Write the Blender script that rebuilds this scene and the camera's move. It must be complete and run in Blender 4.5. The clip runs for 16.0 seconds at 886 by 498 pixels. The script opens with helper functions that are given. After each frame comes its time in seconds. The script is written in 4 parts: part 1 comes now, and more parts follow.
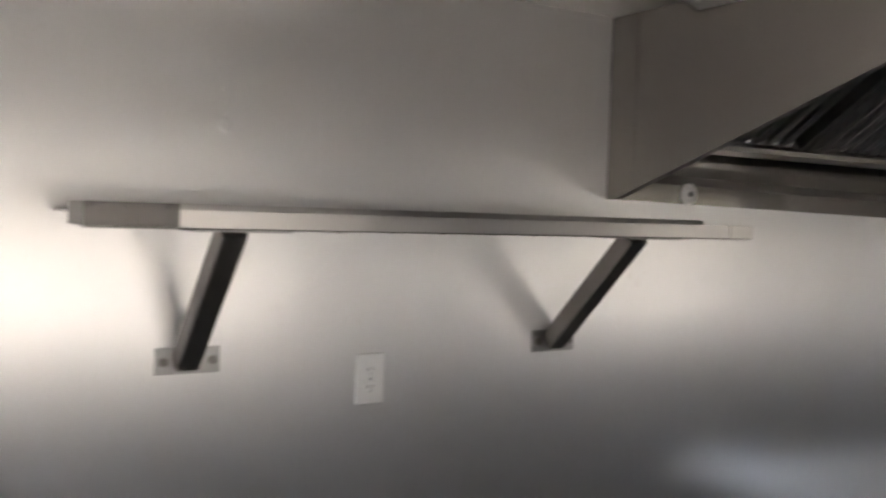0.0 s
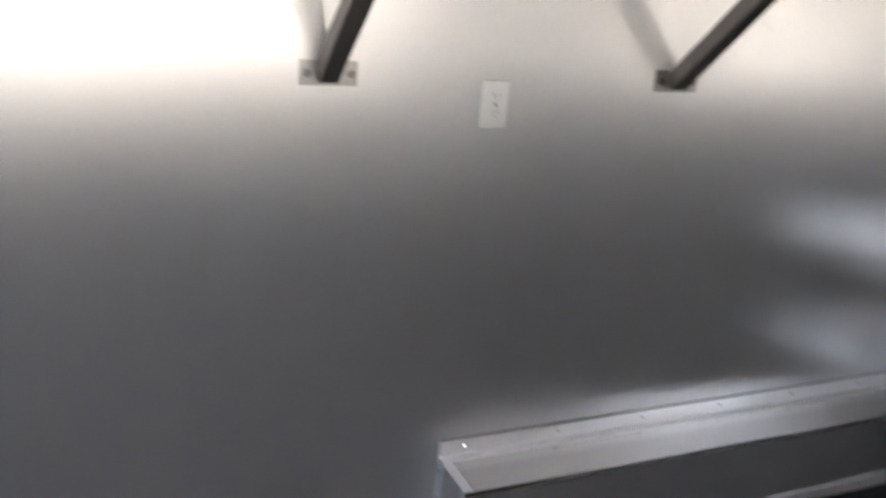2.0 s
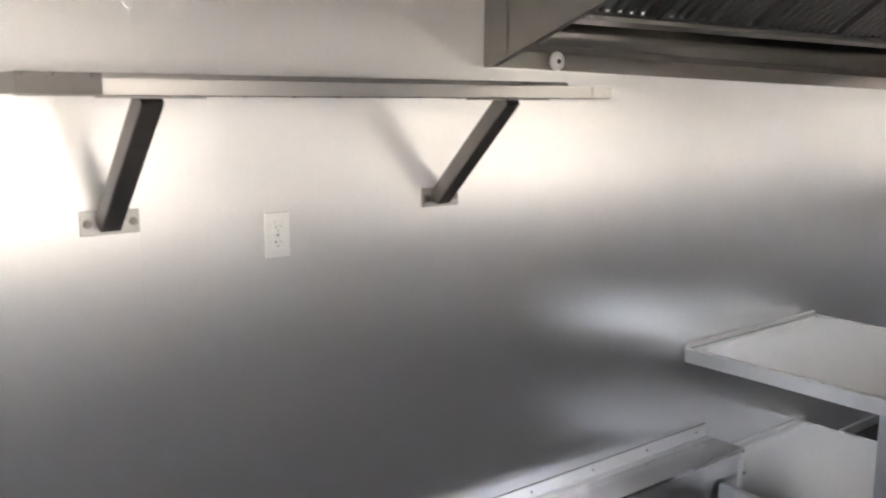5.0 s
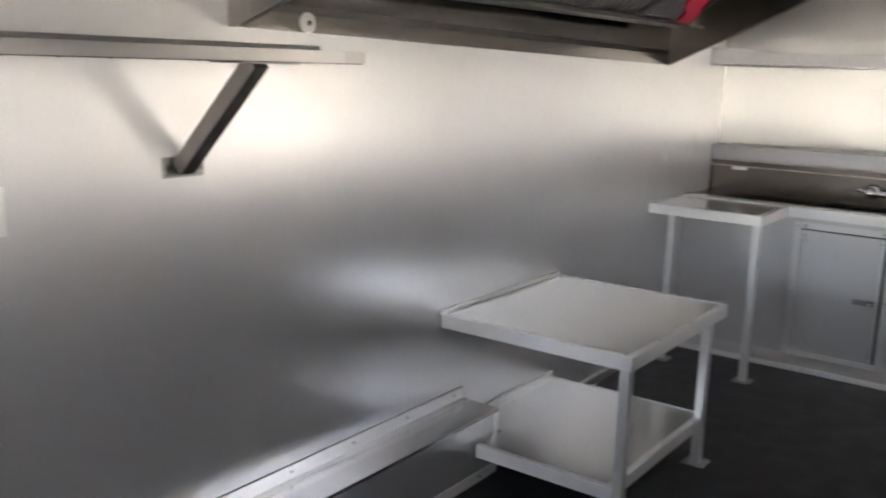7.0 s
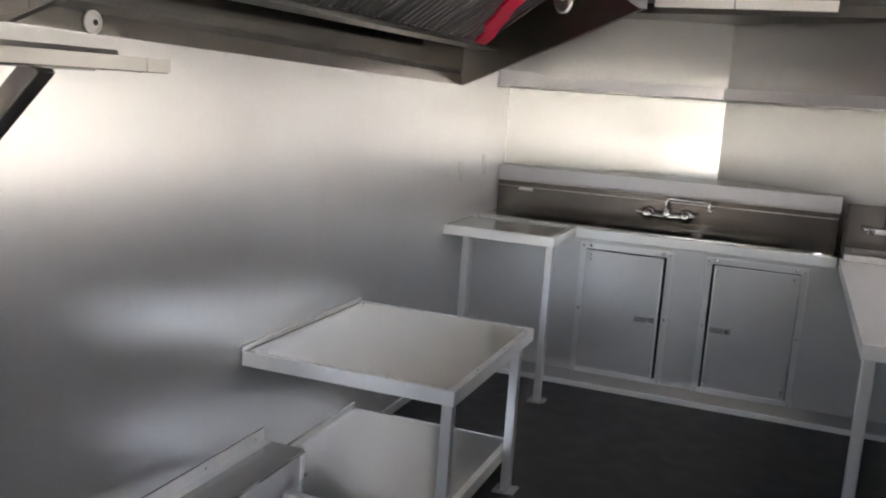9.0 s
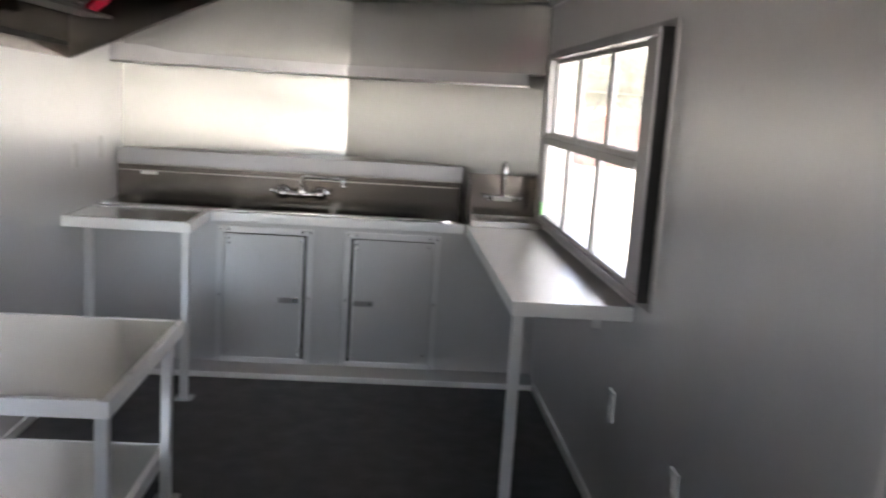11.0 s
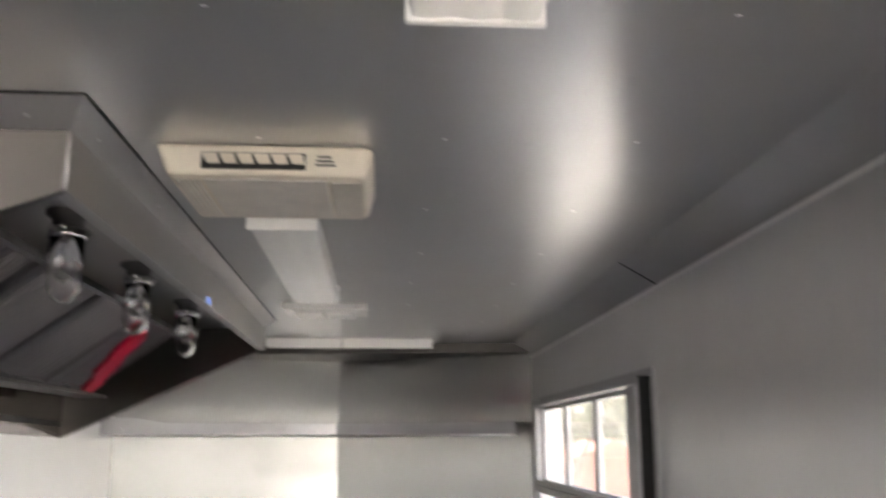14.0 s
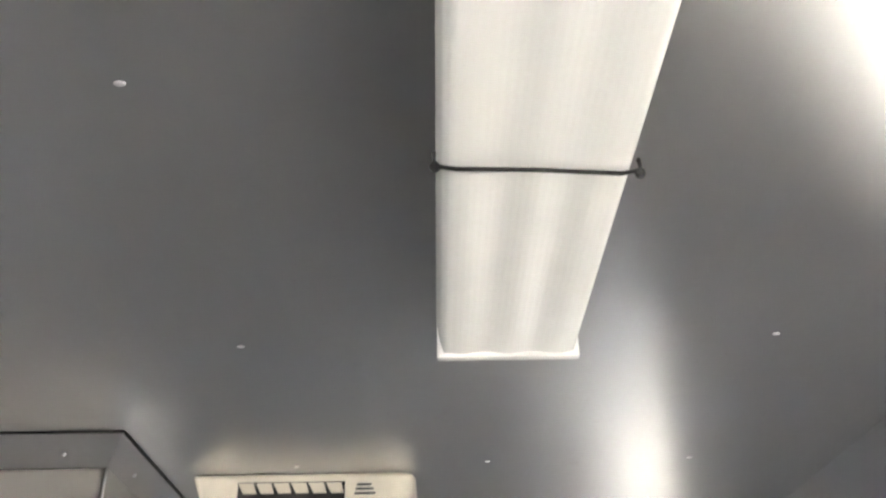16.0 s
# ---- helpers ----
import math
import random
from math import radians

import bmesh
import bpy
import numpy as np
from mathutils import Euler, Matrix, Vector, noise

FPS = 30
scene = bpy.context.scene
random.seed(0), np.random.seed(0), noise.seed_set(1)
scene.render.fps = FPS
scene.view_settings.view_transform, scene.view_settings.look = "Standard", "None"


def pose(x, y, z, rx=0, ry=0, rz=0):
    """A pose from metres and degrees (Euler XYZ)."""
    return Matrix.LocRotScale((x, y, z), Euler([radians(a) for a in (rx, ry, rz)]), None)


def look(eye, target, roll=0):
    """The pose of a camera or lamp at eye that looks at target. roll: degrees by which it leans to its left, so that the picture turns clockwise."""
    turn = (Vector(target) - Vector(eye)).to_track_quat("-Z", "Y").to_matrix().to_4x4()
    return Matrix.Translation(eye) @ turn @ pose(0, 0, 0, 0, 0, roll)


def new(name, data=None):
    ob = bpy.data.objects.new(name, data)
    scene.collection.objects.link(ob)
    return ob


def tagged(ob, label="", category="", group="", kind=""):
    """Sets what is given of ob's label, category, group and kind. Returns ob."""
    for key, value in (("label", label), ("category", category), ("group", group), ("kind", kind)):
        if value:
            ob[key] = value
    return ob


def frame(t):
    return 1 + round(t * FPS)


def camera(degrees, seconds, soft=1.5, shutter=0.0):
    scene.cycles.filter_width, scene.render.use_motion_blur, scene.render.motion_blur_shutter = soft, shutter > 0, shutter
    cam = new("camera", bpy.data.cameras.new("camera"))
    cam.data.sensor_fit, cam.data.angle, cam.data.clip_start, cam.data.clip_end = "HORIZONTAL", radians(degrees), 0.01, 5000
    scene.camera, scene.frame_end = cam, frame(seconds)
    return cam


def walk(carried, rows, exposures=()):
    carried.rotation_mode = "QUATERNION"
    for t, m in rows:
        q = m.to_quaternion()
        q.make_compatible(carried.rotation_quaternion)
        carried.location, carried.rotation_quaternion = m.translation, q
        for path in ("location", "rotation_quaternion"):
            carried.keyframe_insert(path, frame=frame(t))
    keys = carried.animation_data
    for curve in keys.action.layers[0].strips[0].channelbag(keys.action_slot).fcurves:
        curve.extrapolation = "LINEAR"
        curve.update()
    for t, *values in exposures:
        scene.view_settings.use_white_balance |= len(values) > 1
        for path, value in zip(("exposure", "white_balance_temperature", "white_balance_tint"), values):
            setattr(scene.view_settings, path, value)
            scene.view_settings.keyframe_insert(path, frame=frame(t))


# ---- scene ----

cam = camera(52.2, 16.0, soft=2.0, shutter=0.5)
PATH = [
    (0, (1.833, -0.902, 1.613), (0.118, 0.123, 1.531), 1.9),
    (0.5, (1.87, -0.942, 1.61), (0.04, -0.154, 1.446), 2.3),
    (1, (1.898, -0.98, 1.607), (0.027, -0.33, 1.326), 2.7),
    (1.5, (1.893, -0.983, 1.605), (0.053, -0.372, 1.117), 3.7),
    (2, (1.899, -0.994, 1.608), (0.196, -0.182, 0.945), 5.5),
    (2.5, (1.939, -1.02, 1.603), (0.388, 0.066, 0.958), 5.8),
    (3, (1.99, -1.042, 1.605), (0.364, -0.024, 1.039), 3.1),
    (3.5, (2.027, -1.058, 1.591), (0.314, -0.099, 1.209), 0.7),
    (3.7, (2.033, -1.06, 1.59), (0.312, -0.083, 1.298), 0.5),
    (5.8, (2.007, -1.054, 1.556), (0.579, 0.292, 1.169), 1.2),
    (6, (1.999, -1.051, 1.557), (0.59, 0.314, 1.17), 1.3),
    (6.5, (1.989, -1.022, 1.564), (0.637, 0.4, 1.18), 1.8),
    (7, (1.95, -0.982, 1.578), (0.799, 0.604, 1.178), 1.76),
    (7.5, (1.895, -0.965, 1.589), (0.901, 0.723, 1.189), 2.8),
    (8, (1.823, -0.965, 1.593), (0.967, 0.799, 1.199), 3.5),
    (10.3, (1.566, -0.726, 1.536), (1.286, 1.232, 1.242), 3.8),
    (10.5, (1.552, -0.728, 1.533), (1.404, 1.243, 1.23), 3.8),
    (11, (1.515, -0.74, 1.525), (1.651, 1.229, 1.202), 3.7),
    (11.5, (1.518, -0.741, 1.511), (1.897, 1.196, 1.191), 3.9),
    (12, (1.534, -0.764, 1.528), (2.11, 1.136, 1.285), 3.5),
    (12.5, (1.539, -0.775, 1.542), (2.16, 1.122, 1.414), 2.7),
    (13, (1.546, -0.783, 1.567), (2.067, 1.147, 1.634), 0.8),
    (13.5, (1.531, -0.803, 1.579), (1.932, 1.141, 1.824), -0.1),
    (14, (1.516, -0.804, 1.585), (1.652, 1.147, 2.004), -0.1),
    (14.5, (1.507, -0.802, 1.595), (1.401, 1.122, 2.133), 0.7),
    (15, (1.516, -0.809, 1.609), (1.361, 1.05, 2.331), 0.4),
    (15.5, (1.54, -0.806, 1.631), (1.479, 0.976, 2.538), -0.5),
    (16, (1.536, -0.797, 1.638), (1.56, 0.923, 2.658), -1.1),
]
EXPOSURE = [(0.0, 2.85, 7250), (0.7, 2.40, 7300), (1.4, 2.30, 7200), (2.0, 3.45, 7150), (2.5, 3.95, 7150), (3.1, 3.95, 7200), (3.7, 3.75, 7250), (6.0, 3.80, 7350), (8.0, 3.75, 7300),
            (10.5, 3.85, 7200), (11.4, 3.95, 7200), (12.0, 3.55, 7100), (12.5, 2.90, 7050), (13.0, 2.58, 7050), (13.7, 3.20, 7050), (14.5, 3.85, 7000), (15.2, 4.05, 6950), (16.0, 3.95, 6850)]
walk(cam, [(t, look(eye, target, roll)) for t, eye, target, roll in PATH],
     [(t, e, k, 13 if t < 14 else 10 if t < 15.5 else 8) for t, e, k in EXPOSURE])

# ---------------------------------------------------------------- light
SUN_EL, SUN_AZ = 65.0, 90.0
world = bpy.data.worlds.new("sky")
scene.world = world
world.use_nodes = True
wn = world.node_tree
wn.nodes.clear()
sky = wn.nodes.new("ShaderNodeTexSky")
sky.sky_type = "NISHITA"
sky.sun_disc = False
sky.sun_elevation = radians(SUN_EL)
sky.sun_rotation = radians(SUN_AZ)
sky.dust_density = 4.0
bgn = wn.nodes.new("ShaderNodeBackground")
bgn.inputs["Strength"].default_value = 0.15
wout = wn.nodes.new("ShaderNodeOutputWorld")
wn.links.new(sky.outputs[0], bgn.inputs[0])
wn.links.new(bgn.outputs[0], wout.inputs[0])
sun_data = bpy.data.lights.new("sun", "SUN")
sun_data.energy = 5.0
sun_data.angle = radians(0.6)
sun_data.color = (1.0, 0.95, 0.88)
sun = new("sun", sun_data)
sun.matrix_world = look((2.9, 0.0, 6.22), (0, 0, 0))

# ---------------------------------------------------------------- materials


def node_mat(name):
    m = bpy.data.materials.new(name)
    m.use_nodes = True
    nt = m.node_tree
    return m, nt, nt.nodes["Principled BSDF"]


def noise_node(nt, scale, stretch=(1, 1, 1), detail=4, rough=0.55):
    tc = nt.nodes.new("ShaderNodeTexCoord")
    mp = nt.nodes.new("ShaderNodeMapping")
    mp.inputs["Scale"].default_value = stretch
    n = nt.nodes.new("ShaderNodeTexNoise")
    n.inputs["Scale"].default_value = scale
    n.inputs["Detail"].default_value = detail
    n.inputs["Roughness"].default_value = rough
    nt.links.new(tc.outputs["Object"], mp.inputs[0])
    nt.links.new(mp.outputs[0], n.inputs["Vector"])
    return n.outputs[0]


def span(nt, src, lo, hi, a=0.3, b=0.7):
    r = nt.nodes.new("ShaderNodeMapRange")
    r.inputs[1].default_value, r.inputs[2].default_value = a, b
    r.inputs[3].default_value, r.inputs[4].default_value = lo, hi
    nt.links.new(src, r.inputs[0])
    return r.outputs[0]


def tint(nt, src, c0, c1, a=0.3, b=0.7):
    r = nt.nodes.new("ShaderNodeValToRGB")
    r.color_ramp.elements[0].position, r.color_ramp.elements[1].position = a, b
    r.color_ramp.elements[0].color, r.color_ramp.elements[1].color = (*c0, 1), (*c1, 1)
    nt.links.new(src, r.inputs[0])
    return r.outputs[0]


def bump(nt, bs, src, strength, dist):
    b = nt.nodes.new("ShaderNodeBump")
    b.inputs["Strength"].default_value, b.inputs["Distance"].default_value = strength, dist
    nt.links.new(src, b.inputs["Height"])
    nt.links.new(b.outputs[0], bs.inputs["Normal"])
    return b


def metal(name, col, rough, stretch=(1, 1, 1), grain=60.0, vary=0.05, wave=0.0, wave_scale=1.3, along=None, aniso=0.0, body=1.0):
    """Sheet metal: fine stretched grain, soft stains in gloss, and a slow wave of the sheet.
    along: the way in which the rolled grain smears reflections. body: how metallic the skin is."""
    m, nt, bs = node_mat(name)
    fine = noise_node(nt, grain, stretch, 3)
    soft = noise_node(nt, 2.2, (1, 1, 1), 5)
    lo = tuple(c * 0.94 for c in col)
    mul = nt.nodes.new("ShaderNodeVectorMath")
    mul.operation = "SCALE"
    nt.links.new(tint(nt, soft, lo, col), mul.inputs[0])
    scuff = noise_node(nt, 11.0, (1, 1, 1), 6, 0.62)
    both = nt.nodes.new("ShaderNodeMath")
    both.operation = "MULTIPLY"
    nt.links.new(span(nt, fine, 0.992, 1.006), both.inputs[0])
    nt.links.new(span(nt, scuff, 1.0, 0.93, 0.66, 0.76), both.inputs[1])
    nt.links.new(both.outputs[0], mul.inputs["Scale"])
    nt.links.new(mul.outputs[0], bs.inputs["Base Color"])
    nt.links.new(span(nt, soft, rough - vary, rough + vary), bs.inputs["Roughness"])
    bs.inputs["Metallic"].default_value = body
    if along:
        way = nt.nodes.new("ShaderNodeCombineXYZ")
        for k in range(3):
            way.inputs[k].default_value = along[k]
        bs.inputs["Anisotropic"].default_value = aniso
        nt.links.new(way.outputs[0], bs.inputs["Tangent"])
    if wave:
        big = noise_node(nt, wave_scale, (1, 1, 1), 2, 0.4)
        bump(nt, bs, big, 1.0, wave)
    return m


def satin(m, rough, share, aniso=0.0, along=None):
    """Give a metal a second, broader gloss: the haze of its fine scratches."""
    nt = m.node_tree
    a = nt.nodes["Principled BSDF"]
    b = nt.nodes.new("ShaderNodeBsdfPrincipled")
    b.inputs["Anisotropic"].default_value = aniso
    for key in ("Base Color", "Normal", "Tangent"):
        for ln in a.inputs[key].links:
            nt.links.new(ln.from_socket, b.inputs[key])
    b.inputs["Roughness"].default_value = rough
    b.inputs["Metallic"].default_value = a.inputs["Metallic"].default_value
    if along:
        way = nt.nodes.new("ShaderNodeCombineXYZ")
        for k in range(3):
            way.inputs[k].default_value = along[k]
        nt.links.new(way.outputs[0], b.inputs["Tangent"])
    mix = nt.nodes.new("ShaderNodeMixShader")
    mix.inputs[0].default_value = share
    nt.links.new(a.outputs[0], mix.inputs[1])
    nt.links.new(b.outputs[0], mix.inputs[2])
    nt.links.new(mix.outputs[0], nt.nodes["Material Output"].inputs["Surface"])


def plain(name, col, rough, metallic=0.0, vary=0.06, grain=40.0, bumpy=0.0, dark=0.85, coat=0.0):
    m, nt, bs = node_mat(name)
    soft = noise_node(nt, grain, (1, 1, 1), 5)
    nt.links.new(tint(nt, soft, tuple(c * dark for c in col), col), bs.inputs["Base Color"])
    nt.links.new(span(nt, soft, rough - vary, rough + vary), bs.inputs["Roughness"])
    bs.inputs["Metallic"].default_value = metallic
    bs.inputs["Coat Weight"].default_value = coat
    if bumpy:
        bump(nt, bs, soft, 0.3, bumpy)
    return m


WALL = metal("wall_sheet_metal", (0.69, 0.69, 0.697), 0.30, (1, 1, 0.03), 60, 0.006, 0.006, 1.1, (0, 1, 0), 0.25, 0.86)
CEIL = metal("ceiling_sheet_metal", (0.62, 0.62, 0.62), 0.24, (1, 0.05, 1), 60, 0.01, 0.003, 0.8, (0, 1, 0), 0.2, 0.85)
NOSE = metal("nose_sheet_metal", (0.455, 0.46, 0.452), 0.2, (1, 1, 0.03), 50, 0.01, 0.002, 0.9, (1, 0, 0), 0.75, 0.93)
satin(WALL, 0.46, 0.45, 0.92)
satin(NOSE, 0.30, 0.55, 0.92)
satin(CEIL, 0.42, 0.6, 0.7, (1, 0, 0))
ALU = metal("mill_aluminium", (0.78, 0.78, 0.78), 0.33, (1, 0.06, 1), 40, 0.02, body=0.85)
TABLETOP = metal("table_sheet", (0.82, 0.825, 0.80), 0.17, (1, 0.06, 1), 40, 0.006, body=0.96)
BRIGHT_TOP = metal("bright_counter_sheet", (0.80, 0.795, 0.79), 0.32, (1, 0.06, 1), 40, 0.012, body=0.75)
BOXM = metal("wheel_box_sheet", (0.70, 0.70, 0.715), 0.315, (1, 1, 0.06), 40, 0.012, body=0.9)
BOXTOP = metal("wheel_box_top_sheet", (0.78, 0.775, 0.77), 0.21, (1, 0.06, 1), 40, 0.008, body=0.95)
CABFRONT = metal("cabinet_front_sheet", (0.60, 0.60, 0.60), 0.31, (1, 1, 0.05), 50, 0.008, 0.0015, 1.6, body=0.9)
satin(CABFRONT, 0.5, 0.3)
DOORTRIM = metal("door_trim_aluminium", (0.70, 0.70, 0.70), 0.3, (1, 1, 0.05), 50, 0.006, body=0.86)
HOODTRIM = metal("hood_flange_metal", (0.80, 0.795, 0.80), 0.40, (1, 0.05, 1), 50, 0.012, body=0.5)
JAMB = metal("polished_jamb", (0.80, 0.79, 0.82), 0.22, (1, 1, 0.08), 50, 0.02, body=0.35)
STRUT = plain("dark_painted_strut", (0.05, 0.05, 0.052), 0.4, 0, 0.05)
LINER = plain("mauve_grey_vinyl", (0.33, 0.30, 0.32), 0.35, 0, 0.05)
CABINET = metal("cabinet_aluminium", (0.55, 0.545, 0.55), 0.38, (1, 1, 0.06), 40, 0.03, body=0.84)
ALU_EDGE = metal("aluminium_angle", (0.90, 0.90, 0.90), 0.34, (0.1, 0.1, 1), 40, 0.03, body=0.68)
# The slight blue in this base colour stands for reflected sky.
LIP = metal("rolled_shelf_lip", (0.43, 0.43, 0.45), 0.36, (0.05, 1, 1), 40, 0.03, body=0.97)
SHELF_LIP = metal("rolled_aluminium", (0.47, 0.462, 0.455), 0.33, (1, 0.05, 1), 40, 0.03, body=0.97)
DULLCAP = metal("dull_aluminium_cap", (0.46, 0.445, 0.44), 0.4, (0.1, 0.1, 1), 40, 0.03, body=0.98)
# Near-black base colour carries the shade on the header and in the slot.
SHADE_METAL = metal("shade_dark_metal", (0.11, 0.105, 0.10), 0.5, (1, 1, 1), 40, 0.02, body=0.95)
STEEL = metal("brushed_stainless", (0.46, 0.44, 0.42), 0.31, (0.05, 1, 1), 60, 0.015)
# Stainless for the grease channel, darker than STEEL.
TROUGH = metal("channel_stainless", (0.28, 0.268, 0.26), 0.3, (0.05, 1, 1), 60, 0.015)
# One stainless in two tones: sides carry shade, front carries light.
HOOD_SHADED = metal("hood_shaded_stainless", (0.21, 0.2, 0.19), 0.31, (1, 1, 0.04), 60, 0.012, 0.002, 1.2)
HOOD_LIT = metal("hood_lit_stainless", (0.60, 0.585, 0.57), 0.32, (1, 0.04, 1), 60, 0.01, 0.002, 1.2, body=0.84)
POLISHED = metal("polished_stainless", (0.31, 0.295, 0.28), 0.14, (1, 0.04, 1), 60, 0.012)
# Stainless whose base colour is darkened to stand for dark reflections.
SINK_REFL = metal("sink_dark_reflection", (0.155, 0.139, 0.128), 0.22, (0.05, 1, 1), 60, 0.015)
CHROME = plain("chrome", (0.85, 0.85, 0.86), 0.09, 1.0, 0.03)
DARKTUBE = metal("raw_steel_tube", (0.20, 0.188, 0.184), 0.47, (1, 1, 0.1), 60, 0.08)
SCREWM = metal("bright_screw_heads", (0.8, 0.8, 0.8), 0.34, (1, 1, 1), 60, 0.05, body=0.8)
CAPM = metal("dull_end_cap", (0.13, 0.125, 0.122), 0.42, (1, 1, 1), 60, 0.04, body=0.95)
FILTER = metal("galvanised_baffle", (0.3, 0.288, 0.3), 0.40, (1, 1, 1), 50, 0.1)
GALV = metal("galvanised_plate", (0.33, 0.33, 0.33), 0.35, (1, 1, 1), 35, 0.12)
FLOORM = plain("black_rubber_floor", (0.019, 0.0185, 0.019), 0.6, 0, 0.08, 9.0, 0.001, 0.75)
BLACK = plain("black_rubber", (0.012, 0.012, 0.013), 0.6)
PLATE = plain("white_nylon_plate", (0.92, 0.92, 0.91), 0.2, 0, 0.02, 40.0, 0.0, 0.97, 1.0)
IVORY = plain("ivory_plastic", (0.78, 0.71, 0.60), 0.45, 0, 0.05, 14.0)
IVORY_DK = plain("ivory_plastic_grille", (0.74, 0.70, 0.64), 0.55, 0, 0.05, 14.0)
ENAMEL = plain("white_enamel", (0.90, 0.89, 0.87), 0.18, 0, 0.02, 5.0, 0.0, 0.96)
LENS = plain("glossy_acrylic", (0.90, 0.895, 0.875), 0.2, 0, 0.01, 2.5, 0.0, 0.97)
_nt = LENS.node_tree
_tc = _nt.nodes.new("ShaderNodeTexCoord")
_wv = _nt.nodes.new("ShaderNodeTexWave")
_wv.bands_direction = "X"
_wv.inputs["Scale"].default_value = 48.0
_nt.links.new(_tc.outputs["Object"], _wv.inputs["Vector"])
bump(_nt, _nt.nodes["Principled BSDF"], _wv.outputs["Fac"], 0.07, 0.0006)
WINFRAME = metal("window_aluminium", (0.42, 0.415, 0.435), 0.36, (1, 1, 0.1), 60, 0.05, body=0.92)
FLANGE = metal("pale_window_flange", (0.78, 0.77, 0.78), 0.4, (1, 1, 0.1), 60, 0.05, body=0.3)
WINDARK = metal("dark_anodised_rail", (0.42, 0.41, 0.41), 0.36, (1, 1, 1), 60, 0.08)
RED = plain("red_plastic", (0.62, 0.012, 0.06), 0.35)
BLUELED, _nt, _bs = node_mat("blue_indicator")
_bs.inputs["Base Color"].default_value = (0.1, 0.25, 0.9, 1)
_bs.inputs["Emission Color"].default_value = (0.25, 0.45, 1.0, 1)
_bs.inputs["Emission Strength"].default_value = 0.07
GREEN = plain("green_sticker", (0.05, 0.75, 0.04), 0.4)
SMUDGE = metal("greasy_smudge", (0.655, 0.65, 0.65), 0.36, (1, 1, 1), 60, 0.05, body=0.8)
INK = plain("grey_print", (0.10, 0.10, 0.10), 0.5)
SLOT = plain("dark_slot", (0.01, 0.01, 0.01), 0.6)
HATCH = plain("white_hatch_skin", (0.80, 0.80, 0.78), 0.4, 0, 0.05, 6.0)
GROUND = plain("pale_gravel", (0.42, 0.41, 0.385), 0.9, 0, 0.05, 0.6, 0.02, 0.72)
BARK = plain("bark", (0.12, 0.105, 0.09), 0.9, 0, 0.05, 8.0, 0.02, 0.6)
LEAFM, _nt, _bs = node_mat("haze_paled_foliage")
_tr = _nt.nodes.new("ShaderNodeBsdfTranslucent")
_mx = _nt.nodes.new("ShaderNodeMixShader")
_mx.inputs[0].default_value = 0.5
# Leaf colours are paled so that they carry the distant haze.
_col = tint(_nt, noise_node(_nt, 1.5), (0.17, 0.176, 0.13), (0.29, 0.295, 0.235))
_nt.links.new(_col, _bs.inputs["Base Color"])
_nt.links.new(_col, _tr.inputs["Color"])
_nt.links.new(_bs.outputs[0], _mx.inputs[1])
_nt.links.new(_tr.outputs[0], _mx.inputs[2])
_nt.links.new(_mx.outputs[0], _nt.nodes["Material Output"].inputs["Surface"])
FENCEM = plain("weathered_shed_boards", (0.16, 0.157, 0.15), 0.8, 0, 0.05, 3.0, 0.0, 0.7)
BRICKISH = plain("terracotta_paint", (0.30, 0.12, 0.08), 0.7, 0, 0.05, 3.0, 0.0, 0.8)
CARDARK = plain("dark_car_paint", (0.05, 0.05, 0.055), 0.25, 0.3, 0.03, 3.0, 0.0, 0.9, 0.6)
CARGREY = plain("grey_car_paint", (0.045, 0.047, 0.045), 0.4, 0.0, 0.03, 3.0, 0.0, 0.9, 0.15)
BLUEP = plain("blue_painted_steel", (0.035, 0.075, 0.24), 0.35, 0, 0.04, 4.0, 0.0, 0.9, 0.4)
TYRE = plain("tyre_rubber", (0.02, 0.02, 0.02), 0.8)


def glass_mat(name, rough=0.0, col=(1, 1, 1), ior=1.45):
    m, nt, bs = node_mat(name)
    bs.inputs["Base Color"].default_value = (*col, 1)
    bs.inputs["Transmission Weight"].default_value = 1.0
    bs.inputs["Roughness"].default_value = rough
    bs.inputs["IOR"].default_value = ior
    return m


GLASS = glass_mat("dusty_pane", 0.0)
_nt = GLASS.node_tree
_dust = _nt.nodes.new("ShaderNodeBsdfTranslucent")
_dust.inputs["Color"].default_value = (0.86, 0.85, 0.80, 1)
_mx = _nt.nodes.new("ShaderNodeMixShader")
_nt.links.new(span(_nt, noise_node(_nt, 3.5, (1, 1, 0.6), 6), 0.02, 0.075), _mx.inputs[0])
_nt.links.new(_nt.nodes["Principled BSDF"].outputs[0], _mx.inputs[1])
_nt.links.new(_dust.outputs[0], _mx.inputs[2])
_nt.links.new(_mx.outputs[0], _nt.nodes["Material Output"].inputs["Surface"])
JAR = glass_mat("jar_glass", 0.02, (0.95, 0.95, 0.95), 1.3)

